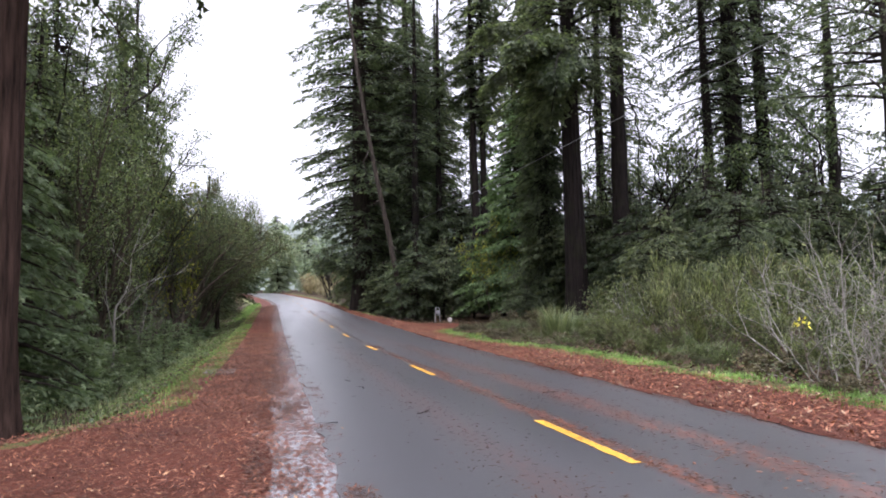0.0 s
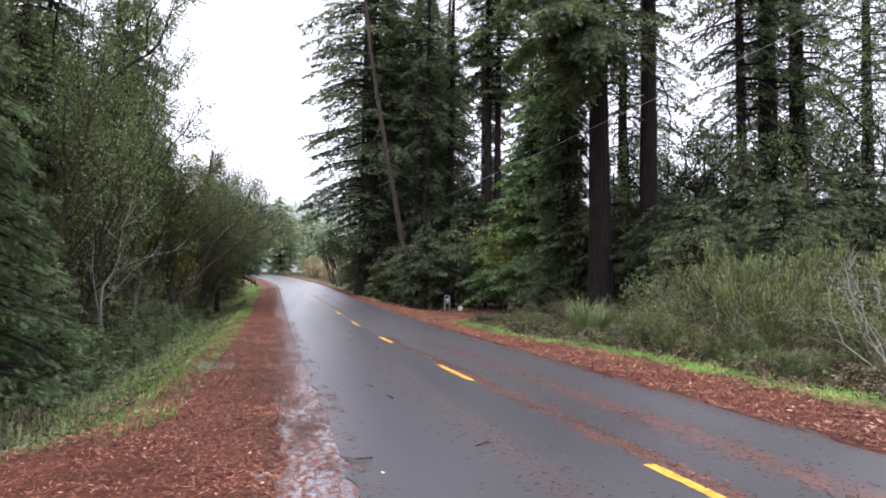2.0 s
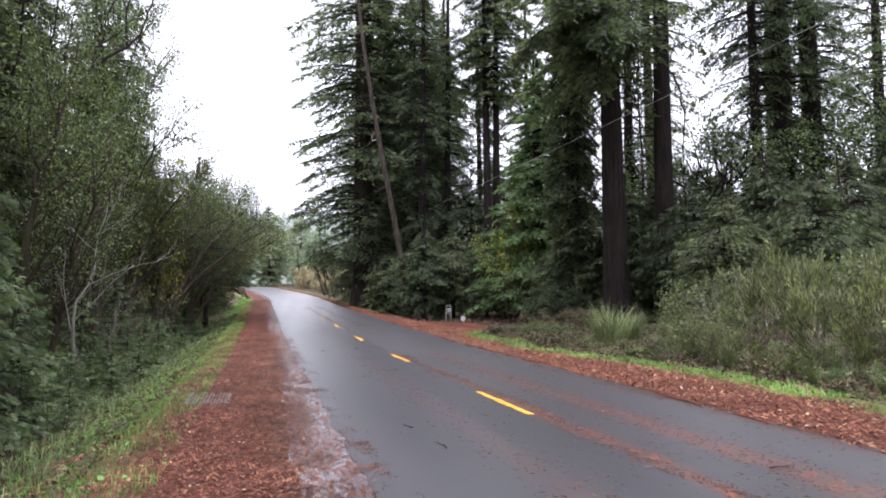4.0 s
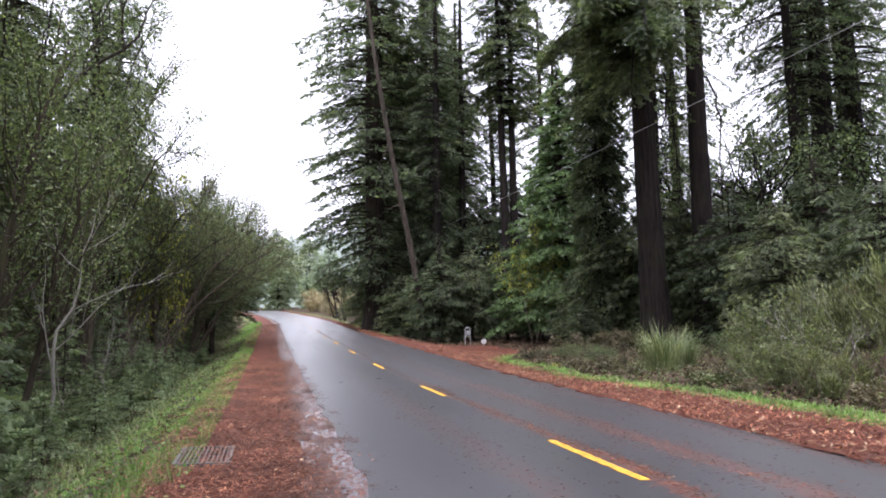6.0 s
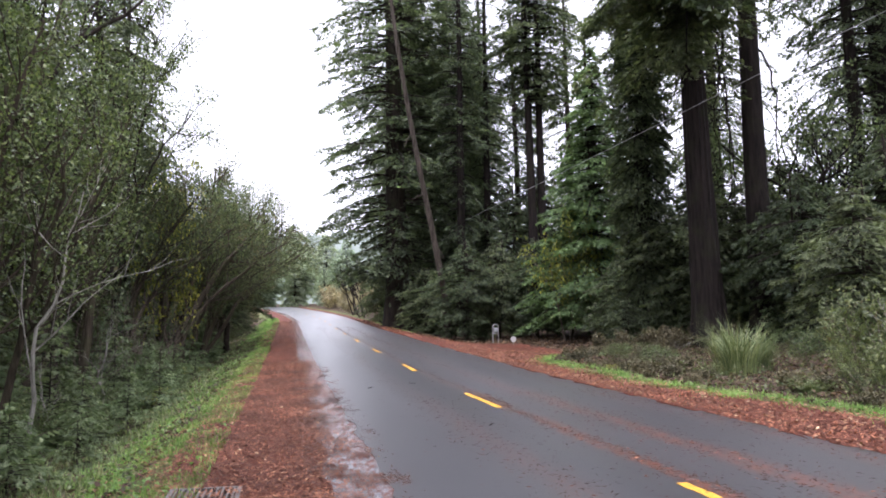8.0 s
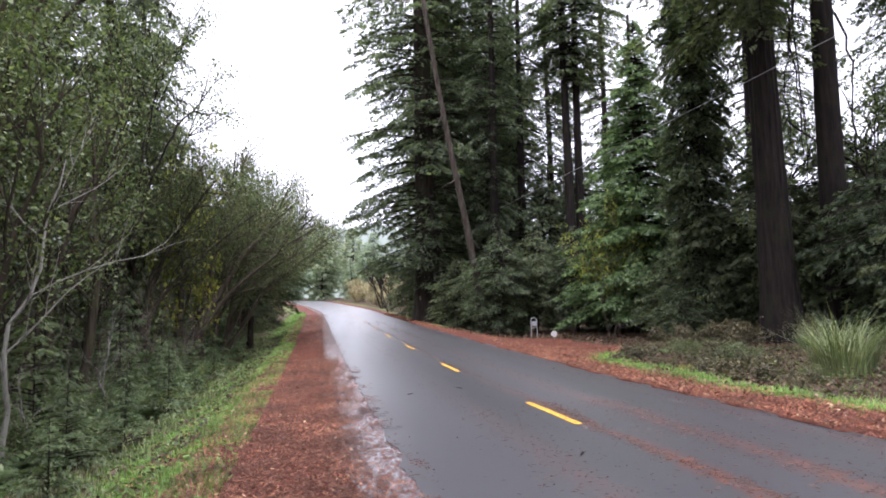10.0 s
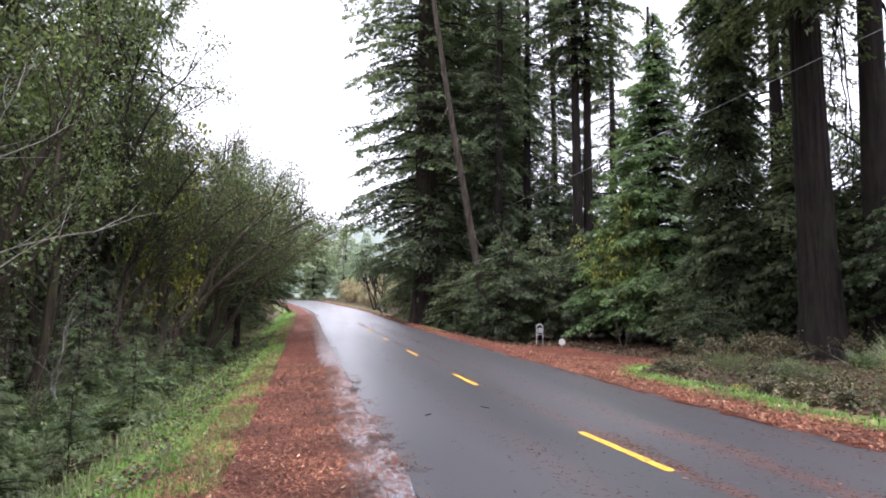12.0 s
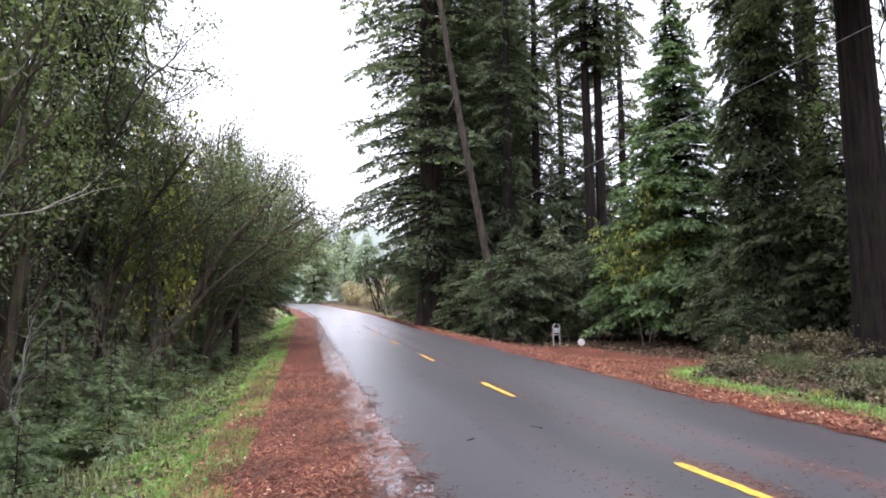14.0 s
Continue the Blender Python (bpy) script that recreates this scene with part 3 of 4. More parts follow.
plant(conifer("young_conifer", "bright green young conifer with a pointed top", 15, 22, 1.8, 5.6, 0.3, 520, 260, YOUNG_LEAF, DARK_BARK, "young conifers", leaf=0.34, width=0.10, droop=0.34),
      [(15.4, 46.2, 0, 0.84, 0.99)])
plant(conifer("young_redwood", "low bushy young redwood with drooping sprays", 16, 6.0, 0.6, 2.7, 0.1, 150, 110, REDWOOD_LEAF, DARK_BARK, "low redwoods at the forest edge", pairs=3, leaf=0.25, width=0.08, droop=0.35, profile="round"),
      [(16.4, 37.0, 30, 1.35, 1.0), (18.6, 35.8, 140, 1.3, 1.0), (20.8, 34.0, 250, 1.1, 1.0), (8.4, 51.5, 0, 1.1, 1), (10.6, 51.5, 60, 1, 1.1), (6.4, 56.0, 120, 0.9, 0.9), (12.8, 50.0, 180, 1, 1.1), (17.4, 43.5, 240, 1, 1.1), (16.8, 39.5, 300, 0.9, 1), (16.2, 36.0, 30, 0.8, 1.1), (14.4, 41.0, 100, 0.85, 0.9),
       (19.5, 37.5, 140, 1, 1), (21.5, 34.0, 200, 0.9, 1), (24.0, 32.0, 260, 0.9, 1), (20, 42, 10, 1.1, 1), (24, 41, 70, 1.1, 1), (28, 39, 70, 1.1, 1), (32, 38, 70, 1.1, 1), (18.5, 49, 30, 1.0, 0.9),
       (6.2, 66, 80, 1, 1), (4.6, 72, 140, 1, 1), (27, 32, 20, 1, 1.1), (32.5, 33, 20, 1, 1), (36, 37, 20, 1.2, 1), (16.0, 27.5, 50, 0.9, 1), (18.5, 25.5, 110, 0.9, 1.1), (17.0, 31.0, 200, 1, 1.1), (21.5, 27.0, 260, 1, 1.2), (20.5, 30.5, 310, 1.1, 1.2), (24.5, 28.0, 10, 1.1, 1.2), (29.0, 28.5, 60, 1.1, 1.2), (22.5, 38.5, 90, 1.3, 1.2), (27, 43, 30, 1.4, 1.2), (33, 42, 80, 1.4, 1.2), (12.6, 37.0, 15, 0.5, 0.8), (13.6, 59.0, 40, 1.5, 1.3), (16.4, 60.0, 140, 1.6, 1.4), (11.0, 61.5, 220, 1.4, 1.3), (15.5, 51.0, 15, 1.0, 1.3), (18.2, 53.5, 95, 1.0, 1.4)])
plant(conifer("layered_conifer", "conifer with flat layered branches", 17, 26, 4.0, 5.4, 0.4, 80, 150, FIR_LEAF, DARK_BARK, leaf=0.3, width=0.1, droop=0.15, rise=0.3, profile="round"), [(27.0, 25.5, 0, 1, 1), (35.0, 29.0, 90, 1, 1)])
plant(broadleaf("yellow_tree", "small tree with thin yellow-green autumn leaves", 21, [((0, 0), (0.1, 0, 1)), ((0.2, 0.1), (0.35, -0.1, 1)), ((-0.2, 0), (-0.3, 0.1, 1))], 2.7, 0.05, 2, YELLOW_LEAF, TWIG, 9, 0.16, 0.12, 0.26),
      [(13.1, 45.4, 0, 0.92, 1.5)])

plant(broadleaf("oak_tree", "dark crooked broadleaf tree with open twisting branches", 22, [((0, 0), (0.1, 0, 1)), ((0.3, 0.2), (0.4, -0.1, 1))], 6.2, 0.16, 4, BROAD_LEAF, WET_BARK, 3, 0.2, 0.12, 0.3, "crooked trees between the redwoods", wander=0.4, angle=0.75, lift=0.05, shrink=0.56, split=(2, 3)),
      [(21.0, 36.5, 0, 1.0, 1.0), (23.0, 33.5, 140, 0.9, 1), (29.5, 33.5, 220, 1, 1), (19.2, 43.5, 300, 1, 1)])

# dead hanging boughs between the two great trunks
for x, y, top, foot, seed in ((15.5, 33.2, 14.5, 5.5, 1), (15.9, 33.6, 13.5, 6.5, 2), (15.2, 33.0, 13.0, 7.5, 3), (18.6, 34.0, 12.0, 6.0, 4)):
    rng = np.random.default_rng(seed)
    z = np.linspace(top, foot, 12)
    pts = np.stack([x + np.cumsum(rng.normal(0, 0.09, 12)), y + np.cumsum(rng.normal(0, 0.09, 12)), z], 1)
    lines = [(pts, np.linspace(0.045, 0.012, 12))]
    for i in (3, 5, 7, 9):
        q = pts[i] + np.array((rng.normal(0, 0.4), rng.normal(0, 0.4), -0.9))
        lines.append(([pts[i], (pts[i] + q) / 2 + rng.normal(0, 0.08, 3), q], (0.02, 0.014, 0.006)))
    # tied to the crown by a short bough that starts at the trunk
    lines.append(([(14.1 if x < 18 else 17.3, 32.8 if x < 18 else 33.9, top + 1.2), ((14.1 if x < 18 else 17.3) * 0.4 + x * 0.6, y, top + 0.9), pts[0]], (0.07, 0.055, 0.045)))
    tagged(new("hanging_bough", tube_mesh("hanging_bough", lines, WET_BARK, 5)), "thin dead bough hanging from a redwood", "branch", "hanging dead boughs")

# leaning dead trunk before the conifers
snag = thing("leaning_snag", "bleached leaning dead tree trunk with broken stubs", "dead tree")
pts = [(7.3, 51.9, 0.0), (7.0, 51.6, 3.0), (6.2, 51.1, 7.0), (5.3, 50.5, 11.0), (4.5, 50.0, 15.0), (3.8, 49.6, 19.0), (3.1, 49.2, 24.0), (2.7, 49.0, 27.0)]
child("trunk", tube_mesh("trunk", [(pts, (0.24, 0.21, 0.19, 0.17, 0.15, 0.13, 0.10, 0.06))], SNAG_WOOD, 10), snag)
for p, d in (((5.6, 50.7, 9.5), (-0.9, -0.3, -0.5)), ((4.8, 50.2, 13.5), (-0.6, -0.4, -1.2)), ((6.4, 51.2, 6.2), (0.5, -0.4, -0.9))):
    q = np.array(p)
    child("stub", tube_mesh("stub", [([q, q + 0.5 * np.array(d), q + np.array(d) * 1.1], (0.05, 0.035, 0.012))], SNAG_WOOD, 5), snag)

# overhead line beside the road
line = []
for y in steps(-20, 110, 2.5):
    line.append((10.87 - 0.05 * (y - 30), y, 8.2 + 0.015 * (y - 30)))
tagged(new("overhead_cable", tube_mesh("overhead_cable", [(line, [0.011] * len(line))], CABLE, 6)), "thin grey overhead cable running along the road", "cable")


# ---- brush on the right ----
def ring_stems(n, spread, step=0.7, foot=0.25):
    return [((foot * math.cos(a), foot * math.sin(a)), (spread * (0.4 + 0.6 * ((i * 7) % 5) / 4) * math.cos(a), spread * (0.4 + 0.6 * ((i * 7) % 5) / 4) * math.sin(a), 1)) for i, a in enumerate(np.arange(n) * step * 1.37)]


plant(broadleaf("brush_shrub", "grey-green brush shrub with upright wispy twigs", 31, ring_stems(10, 0.8), 1.15, 0.016, 2, BRUSH_LEAF, TWIG, 8, 0.17, 0.024, 0.07, "brush along the road", "shrub", align=1.6, angle=0.5, lift=0.12),
      [(9.6, 14.8, 0, 0.95, 0.9), (10.9, 16.6, 40, 1.1, 1.05), (8.9, 17.4, 80, 0.6, 0.7), (12.2, 20.0, 120, 1.1, 1.0), (9.4, 20.0, 160, 0.6, 0.7), (11.2, 22.4, 200, 0.8, 0.8), (13.6, 21.0, 240, 1.1, 0.8), (10.4, 12.4, 280, 0.75, 0.7), (9.2, 10.2, 20, 0.6, 0.55), (13.8, 17.0, 100, 1.15, 1.0), (15.0, 23.4, 180, 0.9, 0.8), (8.4, 12.4, 30, 0.5, 0.5), (16.4, 19.4, 150, 1.1, 1.0), (8.6, 15.2, 200, 0.55, 0.6), (8.5, 19.0, 250, 0.5, 0.6)])
plant(broadleaf("bare_shrub", "half-bare shrub with pale crooked branches", 32, ring_stems(6, 0.9), 1.5, 0.022, 2, BRUSH_LEAF, PALE_BARK, 1, 0.1, 0.03, 0.06, "bare shrubs along the road", "shrub", wander=0.35, angle=0.8, lift=0.05),
      [(8.6, 9.4, 0, 0.8, 0.9), (10.2, 11.6, 70, 1.0, 1), (8.5, 8.0, 140, 0.8, 0.8), (11.6, 13.6, 210, 1.1, 1.1), (11.4, 8.8, 280, 1.1, 1), (9.0, 7.0, 20, 0.9, 0.9), (12.8, 12.6, 100, 1.2, 1.3), (10.9, 20.2, 160, 1, 1), (13.5, 30.5, 40, 0.6, 0.6), (12.6, 33.0, 90, 0.6, 0.5)])
plant(broadleaf("twiggy_shrub", "tangle of thin brown half-bare twigs in the ditch", 36, ring_stems(6, 0.6), 1.6, 0.016, 2, DRY_LEAF, TWIG, 1, 0.09, 0.035, 0.08, "twiggy shrubs in the ditch", "shrub", wander=0.3, angle=0.6, lift=0.1, keep=0.7),
      [(-6.3, 31.0, 0, 0.9, 1.1), (-6.6, 34.2, 70, 1.0, 1.2), (-6.9, 37.8, 140, 1.1, 1.2), (-6.6, 41.8, 210, 1.1, 1.1), (-7.4, 45.0, 280, 1.2, 1.2), (-6.5, 25.6, 30, 0.8, 1.0), (-7.6, 30.0, 100, 1.1, 1.2), (-8.0, 49.5, 170, 1.2, 1.2)])
plant(broadleaf("low_brush", "low brownish brush with dry seed heads", 33, ring_stems(6, 1.1), 0.42, 0.010, 2, DRY_LEAF, TWIG, 5, 0.1, 0.05, 0.07, "low brush at the verge", "shrub"),
      [(7.9 + 0.35 * ((i * 5) % 4), 8.5 + 1.25 * i, 47.0 * i, 0.5 + 0.12 * (i % 4), 0.8) for i in range(0, 15, 2)] + [(8.3 + 0.9 * (i % 3), 27.0 + 1.5 * i, 61.0 * i, 0.6 + 0.15 * (i % 3), 0.7) for i in range(5)] + [(right_bed(23.0 + 0.8 * i) + 1.35 + 0.25 * (i % 2), 23.0 + 0.8 * i, 53.0 * i, 0.45 + 0.2 * (i % 3), 0.7) for i in range(0, 13, 2)] + [(10.5 + 1.3 * i, 33.5 - 0.8 * (i % 2), 30.0 * i, 1.2, 1) for i in range(4)])


def blade_arrays(foot, heading, length, width, bend, rng, pieces=4):
    """Arching blades, each a tapering strip."""
    V, F = [], []
    n = len(foot)
    out = np.stack([np.cos(heading), np.sin(heading), np.zeros(n)], 1)
    side = np.stack([-np.sin(heading), np.cos(heading), np.zeros(n)], 1)
    p = np.array(foot, float)
    tilt = rng.uniform(0.05, 0.35, n)
    rows = []
    for j in range(pieces + 1):
        w = width * (1 - j / pieces) ** 0.7 + 0.001
        rows.append(np.stack([p - side * w[:, None] / 2, p + side * w[:, None] / 2], 1))
        a = tilt + bend * (j / pieces) ** 1.3
        p = p + (out * np.sin(a)[:, None] + np.array((0, 0, 1.0)) * np.cos(a)[:, None]) * (length / pieces)[:, None]
    V = np.stack(rows, 1).reshape(-1, 3)
    base = np.arange(n)[:, None] * 2 * (pieces + 1)
    F = np.concatenate([np.concatenate([base + 2 * j, base + 2 * j + 1, base + 2 * j + 3, base + 2 * j + 2], 1) for j in range(pieces)])
    return V, F


def tussock(name, label, seed, n, height, spread, width, mat, group=""):
    rng = np.random.default_rng(seed)
    a = rng.uniform(0, 6.283, n)
    foot = np.stack([np.cos(a), np.sin(a), np.zeros(n)], 1) * (spread * rng.uniform(0, 1, n) ** 0.7)[:, None]
    V, F = blade_arrays(foot, a + rng.normal(0, 0.5, n), height * rng.uniform(0.6, 1.2, n), width * rng.uniform(0.7, 1.3, n), rng.uniform(0.6, 2.2, n), rng)
    ob = thing(name, label, "grass", group)
    tagged(child("tuft", from_arrays("tuft", V, F, mat), ob), kind="stuff")
    return ob


plant(tussock("reed_tussock", "tall tussock of arching pale green grass", 34, 380, 1.6, 0.55, 0.02, REEDY_LEAF, "tall grass tussocks"),
      [(9.6, 24.6, 0, 1, 1), (10.6, 25.4, 70, 0.9, 0.9), (9.0, 17.8, 20, 0.6, 0.7), (9.0, 13.4, 150, 0.6, 0.6), (8.6, 14.6, 220, 0.5, 0.6), (10.0, 15.8, 300, 0.7, 0.8), (8.4, 20.6, 10, 0.5, 0.5), (13.0, 30.0, 10, 0.6, 0.6)])

# bright yellow leaf spray in the brush
rng = np.random.default_rng(5)
n = 16
spray = thing("yellow_spray", "spray of bright yellow leaves in the brush", "leaves")
spray.location = (7.5, 8.9, 0)
P = np.stack([rng.normal(0, 0.09, n), rng.normal(0, 0.06, n), 1.02 + rng.normal(0, 0.03, n)], 1)
tagged(child("foliage", leaf_mesh("foliage", P, unit(rng.normal(size=(n, 3))), 0.07, 0.04, paint("bright_yellow_leaf", (0.62, 0.58, 0.05), 0.5), rng, 0.3), spray), kind="stuff")
child("stem", tube_mesh("stem", [([(0.1, 0, 0), (0.05, 0, 0.5), (0, 0, 1.02), (-0.1, 0, 1.1)], (0.012, 0.01, 0.008, 0.003))], TWIG, 4), spray)

# ---- left side ----
plant(conifer("redwood_tree", "redwood with deep red-brown furrowed bark", 41, 30, 8.0, 4.4, 0.40, 150, 160, REDWOOD_LEAF, REDWOOD_BARK, "redwoods on the ditch bank", flutes=15, sides=72, leaf=0.28, width=0.09, droop=0.5, profile="round"),
      [(-4.85, 11.3, 0, 1, 1), (-13.0, 20.0, 90, 0.8, 1), (-15.0, 26.0, 180, 0.9, 1)])
plant(conifer("young_redwood", "young redwood with grey-green drooping sprays", 42, 11.0, 0.3, 3.0, 0.12, 260, 120, SPRAY_LEAF, DARK_BARK, "young redwoods on the ditch bank", pairs=5, leaf=0.26, width=0.05, droop=0.45),
      [(-7.0, 16.0, 0, 0.9, 1), (-9.0, 19.5, 90, 1, 1.1), (-9.8, 13.0, 40, 1, 1.3), (-12.5, 16.0, 40, 1, 1.3), (-7.4, 42.5, 140, 0.6, 0.8)])
plant(conifer("redwood_sapling", "waist-high to head-high redwood sapling with soft sprays", 54, 2.6, 0.1, 1.15, 0.014, 52, 52, SPRAY_LEAF, DARK_BARK, "redwood saplings in the ditch", pairs=5, leaf=0.19, width=0.04, droop=0.28, rise=0.4, bend=0.03),
      [(-5.9 - 0.04 * i - 0.9 * ((i * 2) % 3), 14.5 + 1.5 * i, 83.0 * i, 0.6 + 0.18 * (i % 4), 1.0) for i in range(22)] + [(centre(17.0 + 1.1 * i) - verge(17.0 + 1.1 * i) - 2.2 - 0.55 * ((i * 5) % 3), 17.0 + 1.1 * i, 39.0 * i, 0.32 + 0.1 * ((i * 3) % 4), 1.0) for i in range(16)])
plant(conifer("conifer_tree", "dark dense conifer behind the thicket", 46, 24, 1.0, 4.2, 0.32, 240, 120, FIR_LEAF, DARK_BARK, "dark conifers behind the ditch", leaf=0.36, width=0.12, droop=0.4, profile="round"),
      [(-13.5, 22.0, 0, 1, 1), (-7.4, 54.0, 30, 0.62, 0.8), (-7.6, 66.0, 110, 0.6, 0.7), (-15.0, 30.0, 60, 1, 1.1), (-14.0, 38.5, 120, 0.9, 0.8), (-13.0, 46.0, 180, 0.9, 0.5), (-12.0, 53.0, 240, 0.9, 0.5), (-16.0, 14.0, 300, 1, 1.1), (-12.5, 62.0, 20, 0.9, 0.6), (-14.0, 72.0, 80, 0.9, 0.6), (-17.0, 84.0, 80, 0.9, 0.6), (-9.8, 26.0, 200, 0.55, 1.0), (-9.4, 14.6, 80, 0.62, 1.3), (-10.8, 44.0, 150, 0.62, 1.5), (-9.6, 36.5, 20, 0.55, 1.5), (-11.6, 33.5, 10, 0.62, 1.3), (-11.5, 23.5, 50, 0.6, 1.4), (-20, 20, 33, 1, 1), (-19, 27, 133, 1, 1), (-21, 36, 233, 1, 0.9), (-18, 44, 300, 1, 0.6)])
plant(conifer("roadside_conifer", "dark conifer with flat boughs hanging over the grass bank", 57, 8.2, 2.4, 3.4, 0.15, 90, 150, FIR_LEAF, DARK_BARK, pairs=3, leaf=0.28, width=0.08, droop=0.3, rise=0.25, profile="round"), [(-6.0, 46.5, 0, 1, 1)])
plant(broadleaf("alder_tree", "tall slender alder with sparse small leaves", 43, [((0, 0), (0.02, 0, 1)), ((0.5, 0.3), (0.1, 0.05, 1))], 8.6, 0.16, 4, BROAD_LEAF, DARK_BARK, 12, 0.12, 0.075, 0.2, "alders behind the ditch", shrink=0.52, lift=0.05, angle=0.75, wander=0.32, split=(2, 3)),
      [(-9.6, 33.7, 0, 0.85, 1.1), (-11.8, 39.0, 120, 0.85, 1.0), (-11.2, 28.5, 240, 0.9, 1), (-9.0, 37.6, 60, 0.88, 1.1)])
plant(stemmed("leafy_tree", "broadleaf tree with fresh green leaves close to the road", 47, [((0, 0), (0.9, -0.2), 8.5, 0.13, 1.2), ((0.4, -0.3), (1.6, -0.8), 7.0, 0.09, 1.4), ((-0.3, 0.4), (-0.3, 0.8), 8.0, 0.10, 1.1)], BROAD_LEAF, MOSSY_BARK, 12, 0.085, 0.055, 0.22, "leafy trees on the ditch bank", 12, 0.3, 1.9, 1),
      [(-7.2, 23.0, 0, 1, 1), (-7.4, 28.6, 130, 1, 1), (-9.2, 31.5, 250, 1.15, 1.1), (-8.4, 26.0, 40, 1.15, 1.1), (-9.6, 21.0, 100, 1.2, 1.1), (-8.6, 17.6, 190, 0.9, 0.9)])
plant(stemmed("arched_tree", "dark many-stemmed tree arching towards the road", 44, [((0, 0), (3.4, -0.4), 6.4, 0.13, 1.7), ((0.2, 0.2), (2.2, 0.5), 7.2, 0.11, 1.5), ((-0.2, 0), (0.8, -0.6), 7.8, 0.11, 1.3), ((0.1, -0.2), (4.2, 0.3), 5.4, 0.10, 1.5), ((-0.1, 0.2), (1.5, -0.9), 6.8, 0.09, 1.6)], THICKET_LEAF, MOSSY_BARK, 20, 0.075, 0.042, 0.25, "arching trees on the ditch bank", 13, 0.5, 1.5, 1, 0.95),
      [(-7.6, 38.8, 0, 1.0, 1.0), (-6.4, 40.5, 15, 1.12, 1.06), (-7.0, 46.5, -15, 1.2, 1.1), (-8.2, 53.0, 10, 1.25, 1.15), (-9.0, 37.0, -25, 1.1, 1.15), (-9.6, 60.0, 10, 1.1, 1.0)])
plant(stemmed("leaning_tree", "dark wet tree leaning over the grass bank with crooked limbs", 55, [((0, 0), (3.3, 1.6), 7.6, 0.21, 1.7), ((0.15, 0.1), (1.6, 0.6), 8.2, 0.14, 1.4), ((0.1, 0), (4.6, 0.8), 6.4, 0.13, 2.0), ((-0.1, 0.1), (-0.4, 0.3), 7.6, 0.10, 1.2)], THICKET_LEAF, MOSSY_BARK, 16, 0.075, 0.042, 0.24, "", 9, 0.5, 1.7, 1, 0.75),
      [(-6.65, 36.8, 0, 1, 1)])
plant(broadleaf("yellow_tree", "small tree with yellowing leaves in the thicket", 48, ring_stems(4, 0.4), 2.2, 0.04, 2, YELLOW_LEAF, TWIG, 6, 0.14, 0.1, 0.25, "yellowing trees"), [(-8.0, 38.5, 0, 1.2, 1.8), (-6.3, 37.9, 150, 0.95, 1.7), (-5.6, 35.6, 90, 0.35, 0.3), (-5.4, 29.8, 90, 0.3, 0.3), (-5.3, 27.4, 30, 0.32, 0.4), (right_bed(26.3) + 1.1, 26.3, 40, 0.16, 0.3)])
plant(broadleaf("thicket_shrub", "dense leafy shrub at the forest edge", 45, ring_stems(6, 0.8, 0.9, 0.3), 1.25, 0.022, 2, THICKET_LEAF, TWIG, 7, 0.12, 0.07, 0.17, "thicket shrubs", "shrub"),
      [(-6.2 - 0.045 * i - 2.3 * (i % 3) - 0.4 * ((i * 3) % 4), 13.5 + 1.35 * i, 67.0 * i, 0.75 + 0.14 * (i % 4), 0.9 + 0.12 * (i % 5)) for i in range(42) if i % 3] + [(-5.9 - 0.045 * i, 14.0 + 1.4 * i, 67.0 * i, 0.42 + 0.1 * (i % 3), 0.9) for i in range(0, 42, 3)] + [(10.2, 14.0, 10, 0.7, 0.9), (9.2, 18.6, 80, 0.55, 1.0), (12.4, 17.0, 150, 0.9, 1.1), (10.6, 21.0, 220, 0.75, 1.1), (13.6, 22.8, 290, 0.8, 1.0), (11.0, 11.4, 30, 0.6, 0.9), (14.6, 15.6, 100, 0.9, 1.1), (12.2, 25.0, 170, 0.5, 0.8), (9.8, 30.5, 20, 0.3, 0.7), (12.4, 34.4, 150, 0.4, 0.8), (9.4, 28.4, 330, 0.3, 0.7)] + [(right_bed(24.0 + 0.85 * i) + 2.6 + 1.1 * (i % 3), 24.0 + 0.85 * i, 71.0 * i, 0.2 + 0.05 * ((i * 5) % 4), 0.8) for i in range(0, 13, 3)])
plant(stemmed("pale_sapling", "thin pale sapling with bare crooked twigs", 49, [((0, 0), (0.5, 0.2), 5.0, 0.05, 1.2)], THICKET_LEAF, PALE_BARK, 1, 0.1, 0.06, 0.1, "pale saplings", 7, 0.3, 1.5, 1, 0.4, 0.03, 0.9),
      [(-6.0, 22.0, 0, 1, 1), (-5.9, 22.6, 120, 0.45, 0.7), (-7.2, 18.0, 220, 0.8, 0.9), (-6.3, 27.2, 300, 0.7, 0.7), (8.2, 8.6, 200, 0.5, 1.1)])


